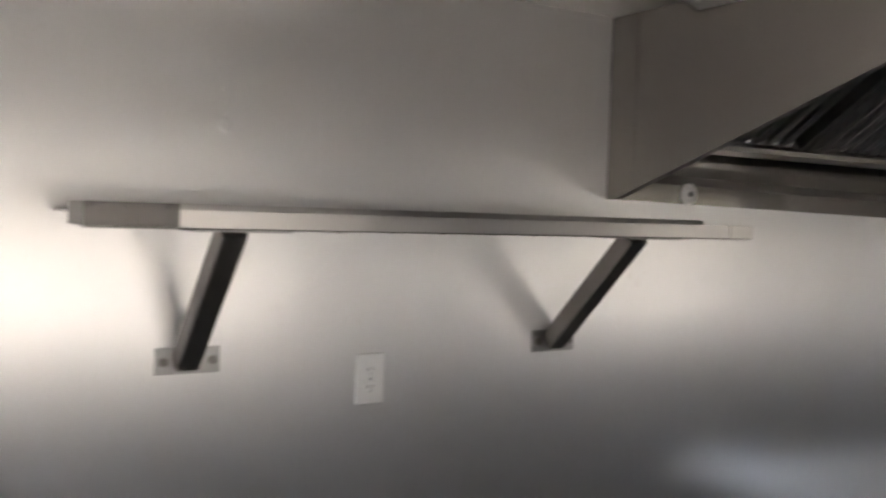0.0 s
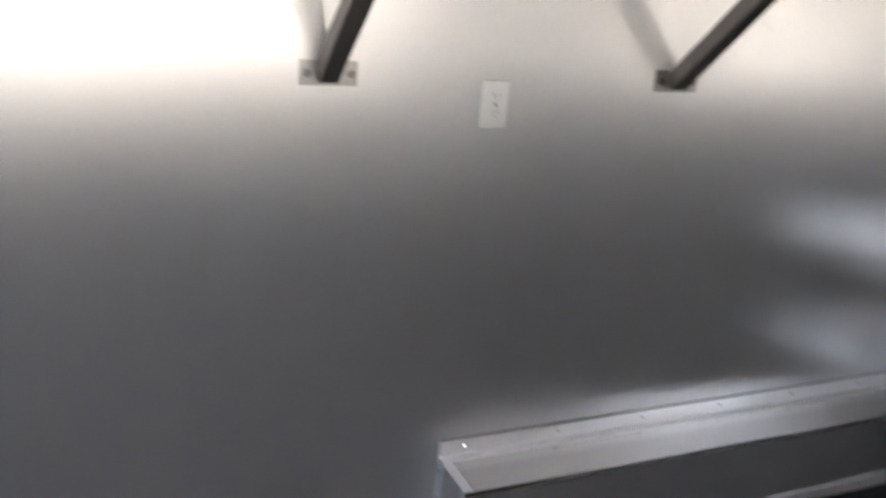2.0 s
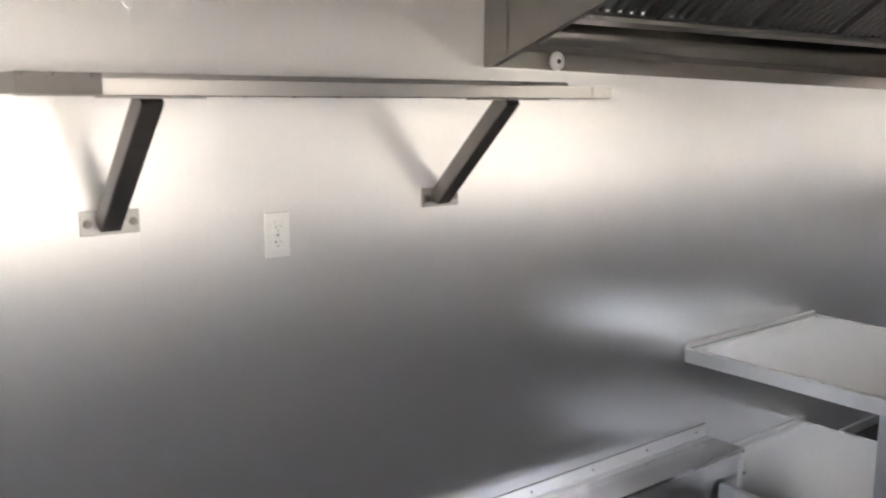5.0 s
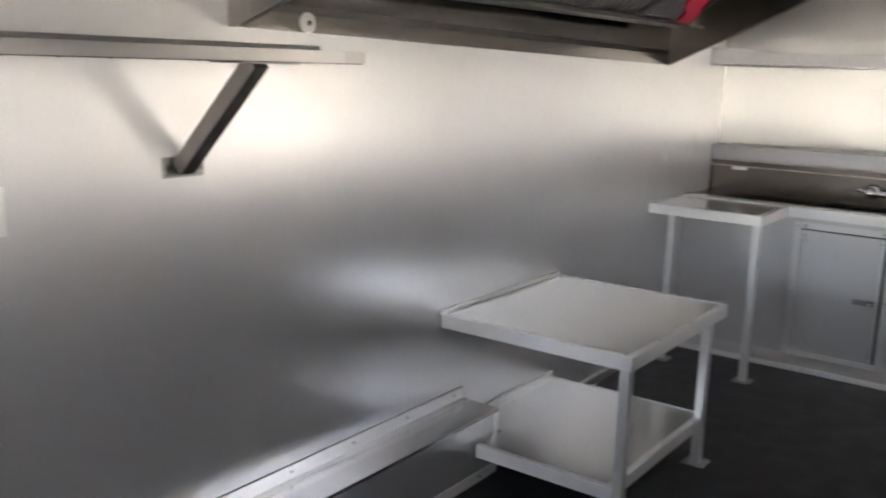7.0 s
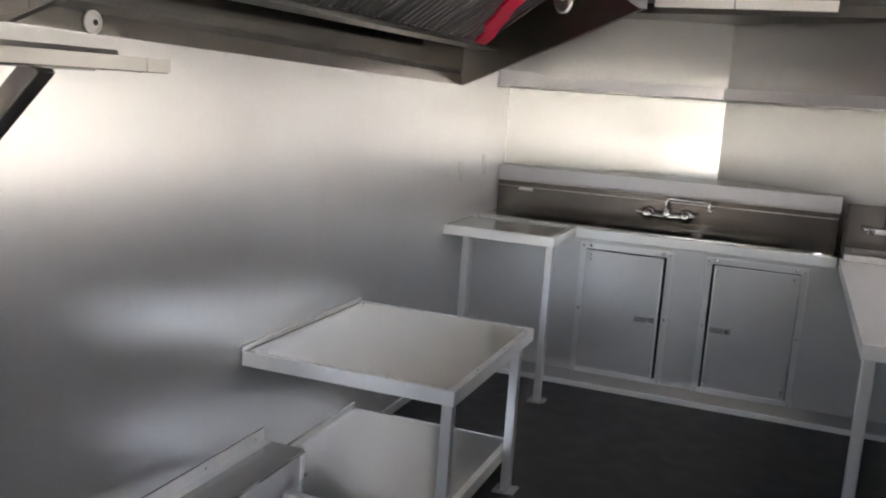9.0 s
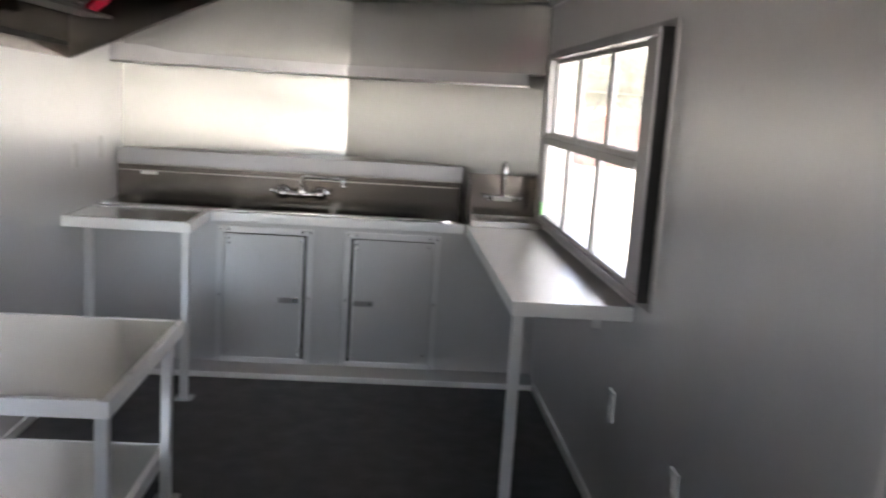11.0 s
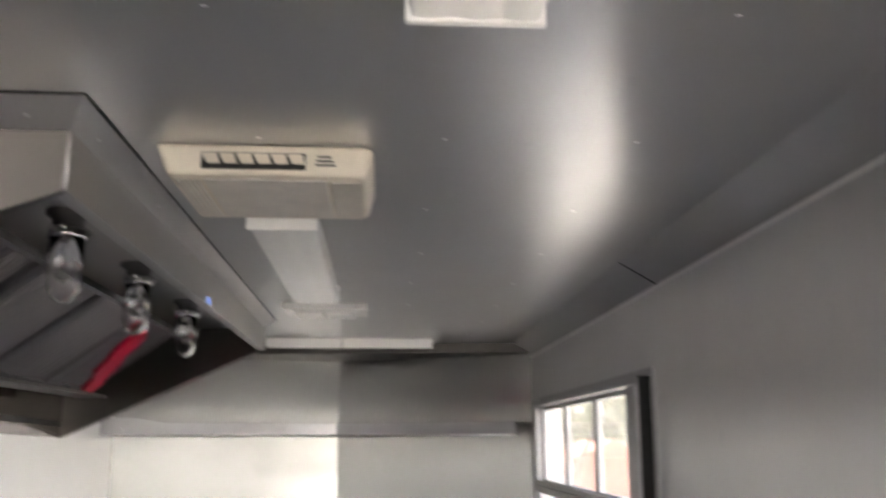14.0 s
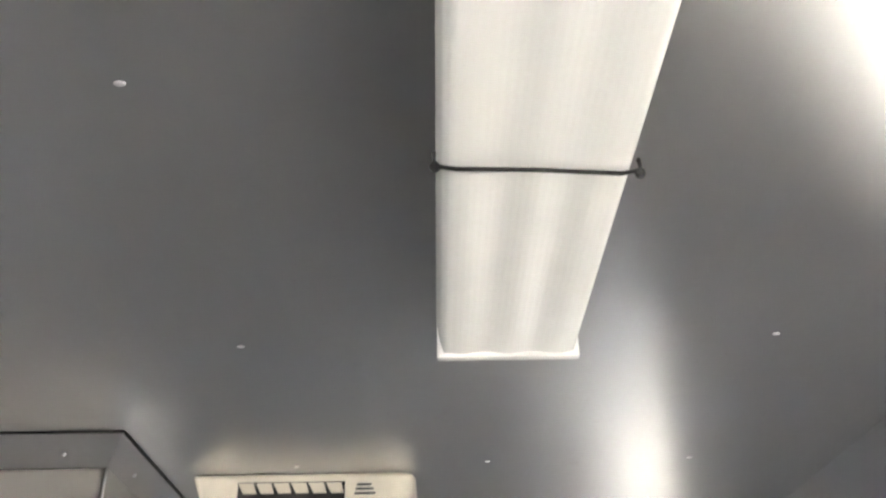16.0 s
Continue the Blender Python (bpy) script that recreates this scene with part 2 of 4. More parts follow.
# ---------------------------------------------------------------- mesh helpers


def box(bm, x0, y0, z0, x1, y1, z1, bev=0.0, m=None):
    got = bmesh.ops.create_cube(bm, size=1.0)["verts"]
    for v in got:
        v.co = Vector((x0 + (v.co.x + 0.5) * (x1 - x0), y0 + (v.co.y + 0.5) * (y1 - y0), z0 + (v.co.z + 0.5) * (z1 - z0)))
    if bev:
        edges = list({e for v in got for e in v.link_edges})
        res = bmesh.ops.bevel(bm, geom=edges, offset=bev, segments=2, affect="EDGES", profile=0.6)
        got = list({v for f in res["faces"] for v in f.verts} | {v for v in got if v.is_valid})
    if m is not None:
        for v in got:
            v.co = m @ v.co
    return got


def rod(bm, p, q, r, seg=12, r2=None, caps=True):
    p, q = Vector(p), Vector(q)
    d = q - p
    got = bmesh.ops.create_cone(bm, cap_ends=caps, segments=seg, radius1=r, radius2=r if r2 is None else r2, depth=d.length)["verts"]
    t = Matrix.Translation((p + q) / 2) @ d.to_track_quat("Z", "Y").to_matrix().to_4x4()
    for v in got:
        v.co = t @ v.co
    return got


def ball(bm, c, r, sx=1, sy=1, sz=1, seg=12):
    got = bmesh.ops.create_uvsphere(bm, u_segments=seg, v_segments=max(6, seg // 2), radius=r)["verts"]
    for v in got:
        v.co = Vector((c[0] + v.co.x * sx, c[1] + v.co.y * sy, c[2] + v.co.z * sz))
    return got


def prism(bm, pts, d):
    """A closed outline pushed along the vector d."""
    a = [bm.verts.new(p) for p in pts]
    b = [bm.verts.new(Vector(p) + Vector(d)) for p in pts]
    bm.faces.new(a)
    bm.faces.new(b[::-1])
    for i in range(len(a)):
        j = (i + 1) % len(a)
        bm.faces.new((a[j], a[i], b[i], b[j]))
    bmesh.ops.recalc_face_normals(bm, faces=bm.faces)


def tube(bm, pts, r, seg=10):
    pts = [Vector(p) for p in pts]
    rings = []
    for i, p in enumerate(pts):
        d = (pts[min(i + 1, len(pts) - 1)] - pts[max(i - 1, 0)]).normalized()
        q = d.to_track_quat("Z", "Y")
        rings.append([bm.verts.new(p + q @ Vector((r * math.cos(a), r * math.sin(a), 0)))
                      for a in (2 * math.pi * k / seg for k in range(seg))])
    for a, b in zip(rings, rings[1:]):
        for k in range(seg):
            bm.faces.new((a[k], a[(k + 1) % seg], b[(k + 1) % seg], b[k]))
    bm.faces.new(rings[0][::-1])
    bm.faces.new(rings[-1])


def lathe(bm, c, prof, seg=20):
    """Turn (radius, height) pairs about the upright line through c."""
    rings = [[bm.verts.new((c[0] + r * math.cos(a), c[1] + r * math.sin(a), c[2] + z))
              for a in (2 * math.pi * k / seg for k in range(seg))] for r, z in prof]
    for a, b in zip(rings, rings[1:]):
        for k in range(seg):
            bm.faces.new((a[k], a[(k + 1) % seg], b[(k + 1) % seg], b[k]))


def mesh_of(name, bm, material, smooth=False):
    me = bpy.data.meshes.new(name)
    bm.normal_update()
    bm.to_mesh(me)
    bm.free()
    for m in material if isinstance(material, (list, tuple)) else [material]:
        me.materials.append(m)
    if smooth:
        for p in me.polygons:
            p.use_smooth = True
    return me


def part(name, bm, material, parent, label="", smooth=False):
    ob = new(name, mesh_of(name, bm, material, smooth))
    ob.parent = parent
    ob.matrix_parent_inverse = parent.matrix_basis.inverted()
    if parent.parent:
        ob.matrix_parent_inverse = Matrix.Identity(4)
    if label:
        tagged(ob, label)
    return ob


def thing(name, at, label, category, group="", kind=""):
    ob = new(name)
    ob.empty_display_size = 0.1
    ob.matrix_basis = Matrix.Translation(at)
    return tagged(ob, label, category, group, kind)


def solid(name, bm, material, label="", category="", group="", kind="", smooth=False):
    return tagged(new(name, mesh_of(name, bm, material, smooth)), label, category, group, kind)


def one(x0, y0, z0, x1, y1, z1, bev=0.0):
    bm = bmesh.new()
    box(bm, x0, y0, z0, x1, y1, z1, bev)
    return bm


# ---------------------------------------------------------------- plan
W, H = 2.38, 2.135
REAR, NOSE_L, NOSE_R, APEX_Y, MID = -2.3, 4.58, 4.30, 4.944, 1.262
W1 = (2.04, 4.05, 0.925, 1.795)
W2 = (-1.591, 0.63, 0.90, 1.757)
# Unseen opening added in the end wall to let fill light in.
REAR_FILL_OPENING = (0.2, 1.1, 0.75, 1.95)

# floor and ground outside
solid("floor", one(-0.06, REAR, -0.06, W + 0.06, APEX_Y + 0.1, 0.0), FLOORM, "black rubber trailer floor", "floor", kind="structure")

# left wall: a core with four sheets in front of it
wall_left = solid("wall_left", one(-0.08, REAR, -0.06, -0.004, NOSE_L + 0.05, H + 0.1), WALL,
                  "satin sheet-metal side wall", "wall", kind="structure")
SEAMS = [REAR, -1.55, -0.335, 0.885, 2.105, 3.325, NOSE_L]
for a, b in zip(SEAMS, SEAMS[1:]):
    sheet = part("panel", one(-0.004, a + 0.00012, 0.0, 0.0, b - 0.00012, H), WALL, wall_left)

bm = bmesh.new()
ball(bm, (0.0, -0.337, 1.777), 0.017, 0.035, 0.8, 1.0, 16)
part("dent", bm, WALL, wall_left, "", True)

for y, z, r in ((0.784, 1.457, 0.011), (0.811, 1.439, 0.013), (0.839, 1.465, 0.007), (0.66, 1.382, 0.012), (0.70, 1.375, 0.006), (-0.02, 1.36, 0.008)):
    bm = bmesh.new()
    ball(bm, (-0.0001, y, z), r, 0.03, 0.8 + 0.3 * math.sin(90 * y), 1.0, 14)
    part("smudge", bm, SMUDGE, wall_left, "faint greasy smudge", True)

# right wall round the two windows
bm = bmesh.new()
for y0, y1, z0, z1 in ((REAR, W2[0], -0.06, H + 0.1), (W2[0], W2[1], -0.06, W2[2]), (W2[0], W2[1], W2[3], H + 0.1),
                       (W2[1], W1[0], -0.06, H + 0.1), (W1[0], W1[1], -0.06, W1[2]), (W1[0], W1[1], W1[3], H + 0.1),
                       (W1[1], NOSE_R + 0.05, -0.06, H + 0.1)):
    box(bm, W, y0, z0, W + 0.08, y1, z1)
wall_right = solid("wall_right", bm, WALL, "satin sheet-metal side wall with two window openings", "wall", kind="structure")
bm = bmesh.new()
RX0, RX1, RZ0, RZ1 = REAR_FILL_OPENING
for x0, x1, z0, z1 in ((-0.08, RX0, -0.06, H + 0.1), (RX1, W + 0.08, -0.06, H + 0.1), (RX0, RX1, RZ1, H + 0.1), (RX0, RX1, -0.06, RZ0)):
    box(bm, x0, REAR - 0.08, z0, x1, REAR, z1)
solid("wall_rear", bm, WALL, "satin sheet-metal end wall with an added fill-light opening", "wall", kind="structure")

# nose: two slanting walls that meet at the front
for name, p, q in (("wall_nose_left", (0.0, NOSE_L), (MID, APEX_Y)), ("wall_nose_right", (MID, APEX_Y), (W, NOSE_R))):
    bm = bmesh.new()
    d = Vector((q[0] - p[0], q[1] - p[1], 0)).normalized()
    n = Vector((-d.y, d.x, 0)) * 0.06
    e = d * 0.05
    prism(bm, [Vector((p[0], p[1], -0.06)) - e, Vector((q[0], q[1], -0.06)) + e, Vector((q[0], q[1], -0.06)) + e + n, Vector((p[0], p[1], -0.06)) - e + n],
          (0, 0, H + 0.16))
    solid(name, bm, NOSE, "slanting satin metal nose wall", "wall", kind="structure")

# ceiling with its rows of screws in one mesh
bm = bmesh.new()
box(bm, -0.08, REAR, H, W + 0.08, APEX_Y + 0.12, H + 0.12)
n0 = len(bm.faces)
for y in [0.275 + 0.515 * k for k in range(-4, 9)]:
    for x in (0.925, 1.285, 1.626, 1.985):
        ball(bm, (x + 0.006 * math.sin(7 * y + x), y + 0.01 * math.cos(5 * x), H), 0.0036, 1.5, 1, 0.6, 8)
bm.faces.ensure_lookup_table()
for f in bm.faces[n0:]:
    f.material_index = 1
solid("ceiling", bm, [CEIL, SCREWM], "grey satin metal ceiling with rows of screws", "ceiling", kind="structure")

# sloping trim along the right wall's top, in two lengths
for y0, y1 in ((REAR, 1.92), (1.926, NOSE_R)):
    bm = bmesh.new()
    prism(bm, [(W - 0.122, y0, H - 0.001), (W - 0.012, y0, H - 0.064), (W - 0.001, y0, H - 0.072), (W - 0.001, y0, H - 0.001)], (0, y1 - y0, 0))
    cove = solid("trim_cove", bm, CEIL, "sloping sheet-metal trim under the ceiling", "trim", kind="structure")
    bm = bmesh.new()
    box(bm, W - 0.016, y0 + 0.001, H - 0.078, W - 0.0005, y1 - 0.001, H - 0.0725, 0.001)
    part("edge_bead", bm, ALU_EDGE, cove)
bm = bmesh.new()
prism(bm, [(W - 0.124, 1.9185, H - 0.0012), (W - 0.013, 1.9185, H - 0.0665), (W - 0.0012, 1.9185, H - 0.0745), (W - 0.0012, 1.9185, H - 0.0012)], (0, 0.009, 0))
part("joint", bm, SLOT, cove, "dark open joint between the lengths")
# header across the nose, its shade put into the dark colour
bm = bmesh.new()
prism(bm, [(0.001, NOSE_L - 0.08, H - 0.055), (W - 0.001, NOSE_R - 0.08, H - 0.055), (W - 0.001, NOSE_R + 0.02, H - 0.055), (MID, APEX_Y - 0.003, H - 0.055), (0.001, NOSE_L + 0.02, H - 0.055)], (0, 0, 0.054))
solid("trim_nose", bm, SHADE_METAL, "sheet-metal header across the nose", "trim", kind="structure")
for name, b in (("baseboard_left", (0.0, REAR, 0, 0.012, 3.95, 0.045)), ("baseboard_right", (W - 0.012, REAR, 0, W, 3.95, 0.045))):
    solid(name, one(*b, 0.003), ALU, "bright aluminium base strip along the wall", "baseboard", kind="structure")
solid("baseboard_front", one(0.0, 3.952, 0, W, 3.962, 0.03, 0.002), ALU_EDGE, "bright aluminium base strip under the sink cabinet", "baseboard", kind="structure")

# ---------------------------------------------------------------- exhaust hood
HY0, HY1, HX, HZF, HZB = 0.69, 3.36, 0.988, 1.998, 1.66
NEAR_BACK, FAR_BACK, SAG = 0.69, 3.66, 0.05
hood = thing("exhaust_hood", (0.0, HY0, HZB), "stainless steel exhaust hood hung from ceiling above the cook line", "exhaust hood")
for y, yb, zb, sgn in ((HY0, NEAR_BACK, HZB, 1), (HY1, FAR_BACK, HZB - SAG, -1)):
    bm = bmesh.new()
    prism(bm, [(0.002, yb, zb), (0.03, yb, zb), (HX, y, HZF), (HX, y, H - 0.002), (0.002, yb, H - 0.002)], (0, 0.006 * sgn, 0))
    part("side_panel", bm, HOOD_SHADED, hood)
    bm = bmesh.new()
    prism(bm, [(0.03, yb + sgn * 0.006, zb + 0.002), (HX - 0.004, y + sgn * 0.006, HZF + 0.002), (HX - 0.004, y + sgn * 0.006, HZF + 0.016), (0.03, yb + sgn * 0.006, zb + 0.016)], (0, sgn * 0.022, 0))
    part("edge_return", bm, HOOD_SHADED, hood)
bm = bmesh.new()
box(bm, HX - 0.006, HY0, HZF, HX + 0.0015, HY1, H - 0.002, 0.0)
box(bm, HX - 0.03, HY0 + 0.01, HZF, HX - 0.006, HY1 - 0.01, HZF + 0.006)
part("front_panel", bm, HOOD_LIT, hood)
bm = bmesh.new()
rod(bm, (HX + 0.001, HY0 - 0.0005, HZF + 0.002), (HX + 0.001, HY0 - 0.0005, H - 0.035), 0.0022, 8)
part("corner_bead", bm, ALU_EDGE, hood, "bright folded corner", True)
# back panel with a dark slot and a bottom lip
def along_back(x0, x1, a, b):
    """A strip of the back panel from height a to b above its sagging lower edge."""
    bm = bmesh.new()
    y0, y1 = NEAR_BACK + 0.008, FAR_BACK - 0.008
    prism(bm, [(x0, y0, HZB + a), (x0, y1, HZB - SAG + a), (x0, y1, HZB - SAG + b), (x0, y0, HZB + b)], (x1 - x0, 0, 0))
    return bm


bm = bmesh.new()
prism(bm, [(0.002, HY0, HZB + 0.012), (0.10, HY0, HZB + 0.03), (0.10, HY0, H - 0.004), (0.002, HY0, H - 0.004)], (0, -0.0015, 0))
part("wall_flange", bm, HOOD_SHADED, hood)
part("back_lip", along_back(0.004, 0.022, 0.001, 0.052), POLISHED, hood)
part("back_panel", along_back(0.004, 0.022, 0.076, 0.45), POLISHED, hood)
# The recess's shade is put into this strip's near-black colour.
part("slot", along_back(0.004, 0.014, 0.052, 0.076), SHADE_METAL, hood, "dark slot in the back panel")
bm = bmesh.new()
rod(bm, (0.02, 0.965, HZB + 0.024), (0.027, 0.965, HZB + 0.024), 0.03, 28)
rod(bm, (0.027, 0.965, HZB + 0.024), (0.033, 0.965, HZB + 0.024), 0.025, 28, 0.015)
cap = part("grommet", bm, PLATE, hood, "white round grommet")
bm = bmesh.new()
rod(bm, (0.029, 0.965, HZB + 0.024), (0.0345, 0.965, HZB + 0.024), 0.008, 14)
part("grommet_hole", bm, SLOT, cap)
# grease channel below the filters
bm = bmesh.new()
box(bm, 0.16, HY0 + 0.01, 1.785, 0.29, HY1 + 0.05, 1.79)
box(bm, 0.16, HY0 + 0.01, 1.79, 0.165, HY1 + 0.05, 1.84)
box(bm, 0.285, HY0 + 0.01, 1.79, 0.29, HY1 + 0.05, 1.797)
part("grease_channel", bm, TROUGH, hood)
part("hood_top", one(0.03, HY0 + 0.008, 2.105, HX - 0.008, HY1 + 0.1, 2.115), STEEL, hood)
# baffle filters, sloping up towards the front
tilt = Matrix.Translation((0.25, 0, 1.80)) @ Matrix.Rotation(-math.atan2(0.26, 0.36), 4, "Y")
for k in range(5):
    y0, FW = ((0.72, 0.42), (1.155, 0.515), (1.685, 0.515), (2.215, 0.515), (2.745, 0.515))[k]
    fl = bmesh.new()
    for b in ((0, y0, 0, 0.45, y0 + 0.014, 0.045), (0, y0 + FW - 0.014, 0, 0.45, y0 + FW, 0.045), (0, y0 + 0.014, 0, 0.014, y0 + FW - 0.014, 0.045), (0.436, y0 + 0.014, 0, 0.45, y0 + FW - 0.014, 0.045)):
        box(fl, *b, 0, tilt)
    frame_ob = part("filter", fl, FILTER, hood, "dark baffle grease filter")
    for j in range(int((FW - 0.03) / 0.0505)):
        yy = y0 + 0.018 + j * 0.0505
        fl = bmesh.new()
        box(fl, 0.014, yy, 0.002, 0.436, yy + 0.029, 0.012, 0.004, tilt)
        box(fl, 0.014, yy + 0.029, 0.006, 0.436, yy + 0.031, 0.034, 0, tilt)
        part("baffle", fl, FILTER, frame_ob)
        fl = bmesh.new()
        ball(fl, tilt @ Vector((0.030, yy + 0.012, -0.003)), 0.007, 1, 1, 1, 6)
        part("stud", fl, CHROME, frame_ob)
# jar lamps inside
for y in (1.266, 1.885, 2.59):
    c = (0.80, y, 1.945)
    bm = bmesh.new()
    lathe(bm, (c[0], c[1], 2.05), [(0.0, 0.07), (0.05, 0.07), (0.052, 0.045), (0.036, 0.036), (0.034, 0.012), (0.0, 0.01)], 20)
    lampo = part("hood_lamp", bm, DARKTUBE, hood, "vapour-proof lamp with clear glass jar", True)
    bm = bmesh.new()
    lathe(bm, (c[0], c[1], 2.05), [(0.0, 0.016), (0.043, 0.016), (0.045, 0.010), (0.043, 0.004), (0.045, -0.002), (0.043, -0.008), (0.0, -0.008)], 20)
    part("collar", bm, CHROME, lampo, "bright threaded collar", True)
    for a in (0.6, 2.7, 4.8):
        bm = bmesh.new()
        ball(bm, (c[0] + 0.046 * math.cos(a), c[1] + 0.046 * math.sin(a), 2.062), 0.0075, 1, 1, 1, 8)
        part("thumb_screw", bm, CHROME, lampo, "", True)
    bm = bmesh.new()
    lathe(bm, c, [(0.0, -0.052), (0.016, -0.049), (0.030, -0.036), (0.036, -0.016), (0.039, 0.02), (0.039, 0.10), (0.035, 0.10), (0.0355, 0.02), (0.032, -0.014), (0.025, -0.032), (0.013, -0.044), (0.0, -0.047)], 24)
    jar = part("jar", bm, JAR, lampo, "clear glass jar", True)
    jar.visible_shadow = False
    bm = bmesh.new()
    lathe(bm, (c[0], c[1], c[2] - 0.005), [(0.0, 0.0), (0.017, 0.006), (0.024, 0.026), (0.018, 0.054), (0.012, 0.078), (0.012, 0.11)], 14)
    bulb = part("bulb", bm, JAR, lampo, "clear lamp bulb", True)
    bulb.visible_shadow = False
# red strip stuck across the last filter
bm = bmesh.new()
strip = [(0.0, 3.25), (0.08, 3.23), (0.13, 3.16), (0.20, 3.11), (0.26, 3.03), (0.37, 2.98), (0.40, 2.90), (0.34, 2.83), (0.26, 2.86), (0.20, 2.93), (0.13, 2.97), (0.09, 3.06), (0.03, 3.10), (0.0, 3.15)]
prism(bm, [tilt @ Vector((u, y, -0.016)) for u, y in strip], tilt.to_3x3() @ Vector((0, 0, 0.012)))
part("red_strip", bm, RED, hood, "crumpled red plastic strip")
bm = bmesh.new()
rod(bm, (HX + 0.001, 1.978, 2.011), (HX + 0.005, 1.978, 2.011), 0.012, 16)
part("indicator", bm, BLUELED, hood, "glowing blue indicator lamp")
# flange on the ceiling round the hood, mitred at the corner
bm = bmesh.new()
prof = [(0.0, 0.032), (0.007, 0.033), (0.088, 0.003)]
rows = [[bm.verts.new(p) for p in line] for line in (
    [(0.30, HY0 - o, H - d) for o, d in prof], [(HX + o * 0.55, HY0 - o, H - d) for o, d in prof], [(HX + o * 0.55, HY1, H - d) for o, d in prof])]
for a, b in zip(rows, rows[1:]):
    for k in range(len(prof) - 1):
        bm.faces.new((a[k], b[k], b[k + 1], a[k + 1]))
bmesh.ops.solidify(bm, geom=bm.faces[:], thickness=0.002)
bm2 = bmesh.new()
box(bm2, 0.30, HY0 - 0.0945, H - 0.003, HX + 0.052, HY0 - 0.0885, H - 0.0005)
box(bm2, HX + 0.049, HY0 - 0.0884, H - 0.003, HX + 0.0535, HY1, H - 0.0005)
flange = part("flange", bm, HOODTRIM, hood, "aluminium angle where the hood meets the ceiling")
part("joint", bm2, SLOT, flange, "dark joint along the ceiling")
for p in [(0.93 - 0.30 * k, HY0 - 0.040, H - 0.022) for k in range(3)] + [(HX + 0.022, HY0 + 0.08 + 0.46 * k, H - 0.022) for k in range(6)]:
    bm = bmesh.new()
    ball(bm, p, 0.0042, 1, 1, 1, 8)
    part("screw", bm, SCREWM, flange)

# ---------------------------------------------------------------- wall shelf on brackets
shelf = thing("wall_shelf", (0.0, 0.1, 1.575), "long aluminium wall shelf on two dark steel brackets", "shelf")
part("shelf_plate", one(0.0, -0.66, 1.592, 0.342, 0.84, 1.595), DULLCAP, shelf, "dull shelf plate")
bm = bmesh.new()
prism(bm, [(0.3465, -0.66, 1.573), (0.350, -0.66, 1.573), (0.350, -0.66, 1.6025), (0.3465, -0.66, 1.6025)], (0, 1.505, 0))
part("front_lip", bm, SHELF_LIP, shelf)
bm = bmesh.new()
prism(bm, [(0.3515, -0.66, 1.602), (0.3475, -0.66, 1.613), (0.343, -0.66, 1.612), (0.3465, -0.66, 1.602)], (0, 1.34, 0))
part("lip_crease", bm, SHELF_LIP, shelf, "dull folded upper edge")
part("lip_return", one(0.320, -0.66, 1.5705, 0.348, 0.845, 1.5728, 0.0006), CAPM, shelf, "dark underside edge")
bm = bmesh.new()
box(bm, 0.3520, -0.664, 1.5735, 0.3545, -0.517, 1.612, 0.001)
box(bm, 0.20, -0.664, 1.5735, 0.3520, -0.6605, 1.612, 0.001)
for y in (-0.65, -0.60, -0.535):
    ball(bm, (0.3548, y, 1.607), 0.0035, 0.7, 1, 1, 8)
part("end_cap", bm, CAPM, shelf, "folded grey aluminium end cap")
part("end_cap", one(0.3505, 0.77, 1.5735, 0.3525, 0.848, 1.6025, 0.0008), SHELF_LIP, shelf)
for k in range(12):
    bm = bmesh.new()
    ball(bm, (0.338, -0.45 + 0.11 * k, 1.573), 0.006, 1, 1, 0.7, 8)
    part("rivet", bm, DARKTUBE, shelf)
for y in (-0.404, 0.528):
    bm = bmesh.new()
    p, q = Vector((0.012, y - 0.007, 1.292)), Vector((0.300, y - 0.007, 1.574))
    d = (q - p).normalized()
    rot = d.to_track_quat("Z", "Y").to_matrix().to_4x4()
    ln = (q - p).length
    mm = Matrix.Translation(p) @ rot
    box(bm, -0.023, -0.023, 0.0, 0.023, 0.023, ln, 0.004, mm)
    br = part("bracket", bm, DARKTUBE, shelf, "dark square-tube bracket")
    bm = bmesh.new()
    box(bm, 0.0, y - 0.066, 1.267, 0.005, y + 0.066, 1.322, 0.001)
    part("foot_plate", bm, GALV, br, "bright steel plate")
    bm = bmesh.new()
    box(bm, 0.22, y - 0.085, 1.5665, 0.351, y + 0.085, 1.5703, 0.0008)
    part("top_plate", bm, GALV, br, "thin steel plate under the shelf")
    for s in (-0.05, 0.05):
        bm = bmesh.new()
        rod(bm, (0.004, y + s, 1.294), (0.012, y + s, 1.294), 0.010, 6)
        part("bolt", bm, DARKTUBE, br)
        bm = bmesh.new()
        rod(bm, (0.0045, y + s, 1.294), (0.0065, y + s, 1.294), 0.014, 16)
        part("washer", bm, GALV, br)

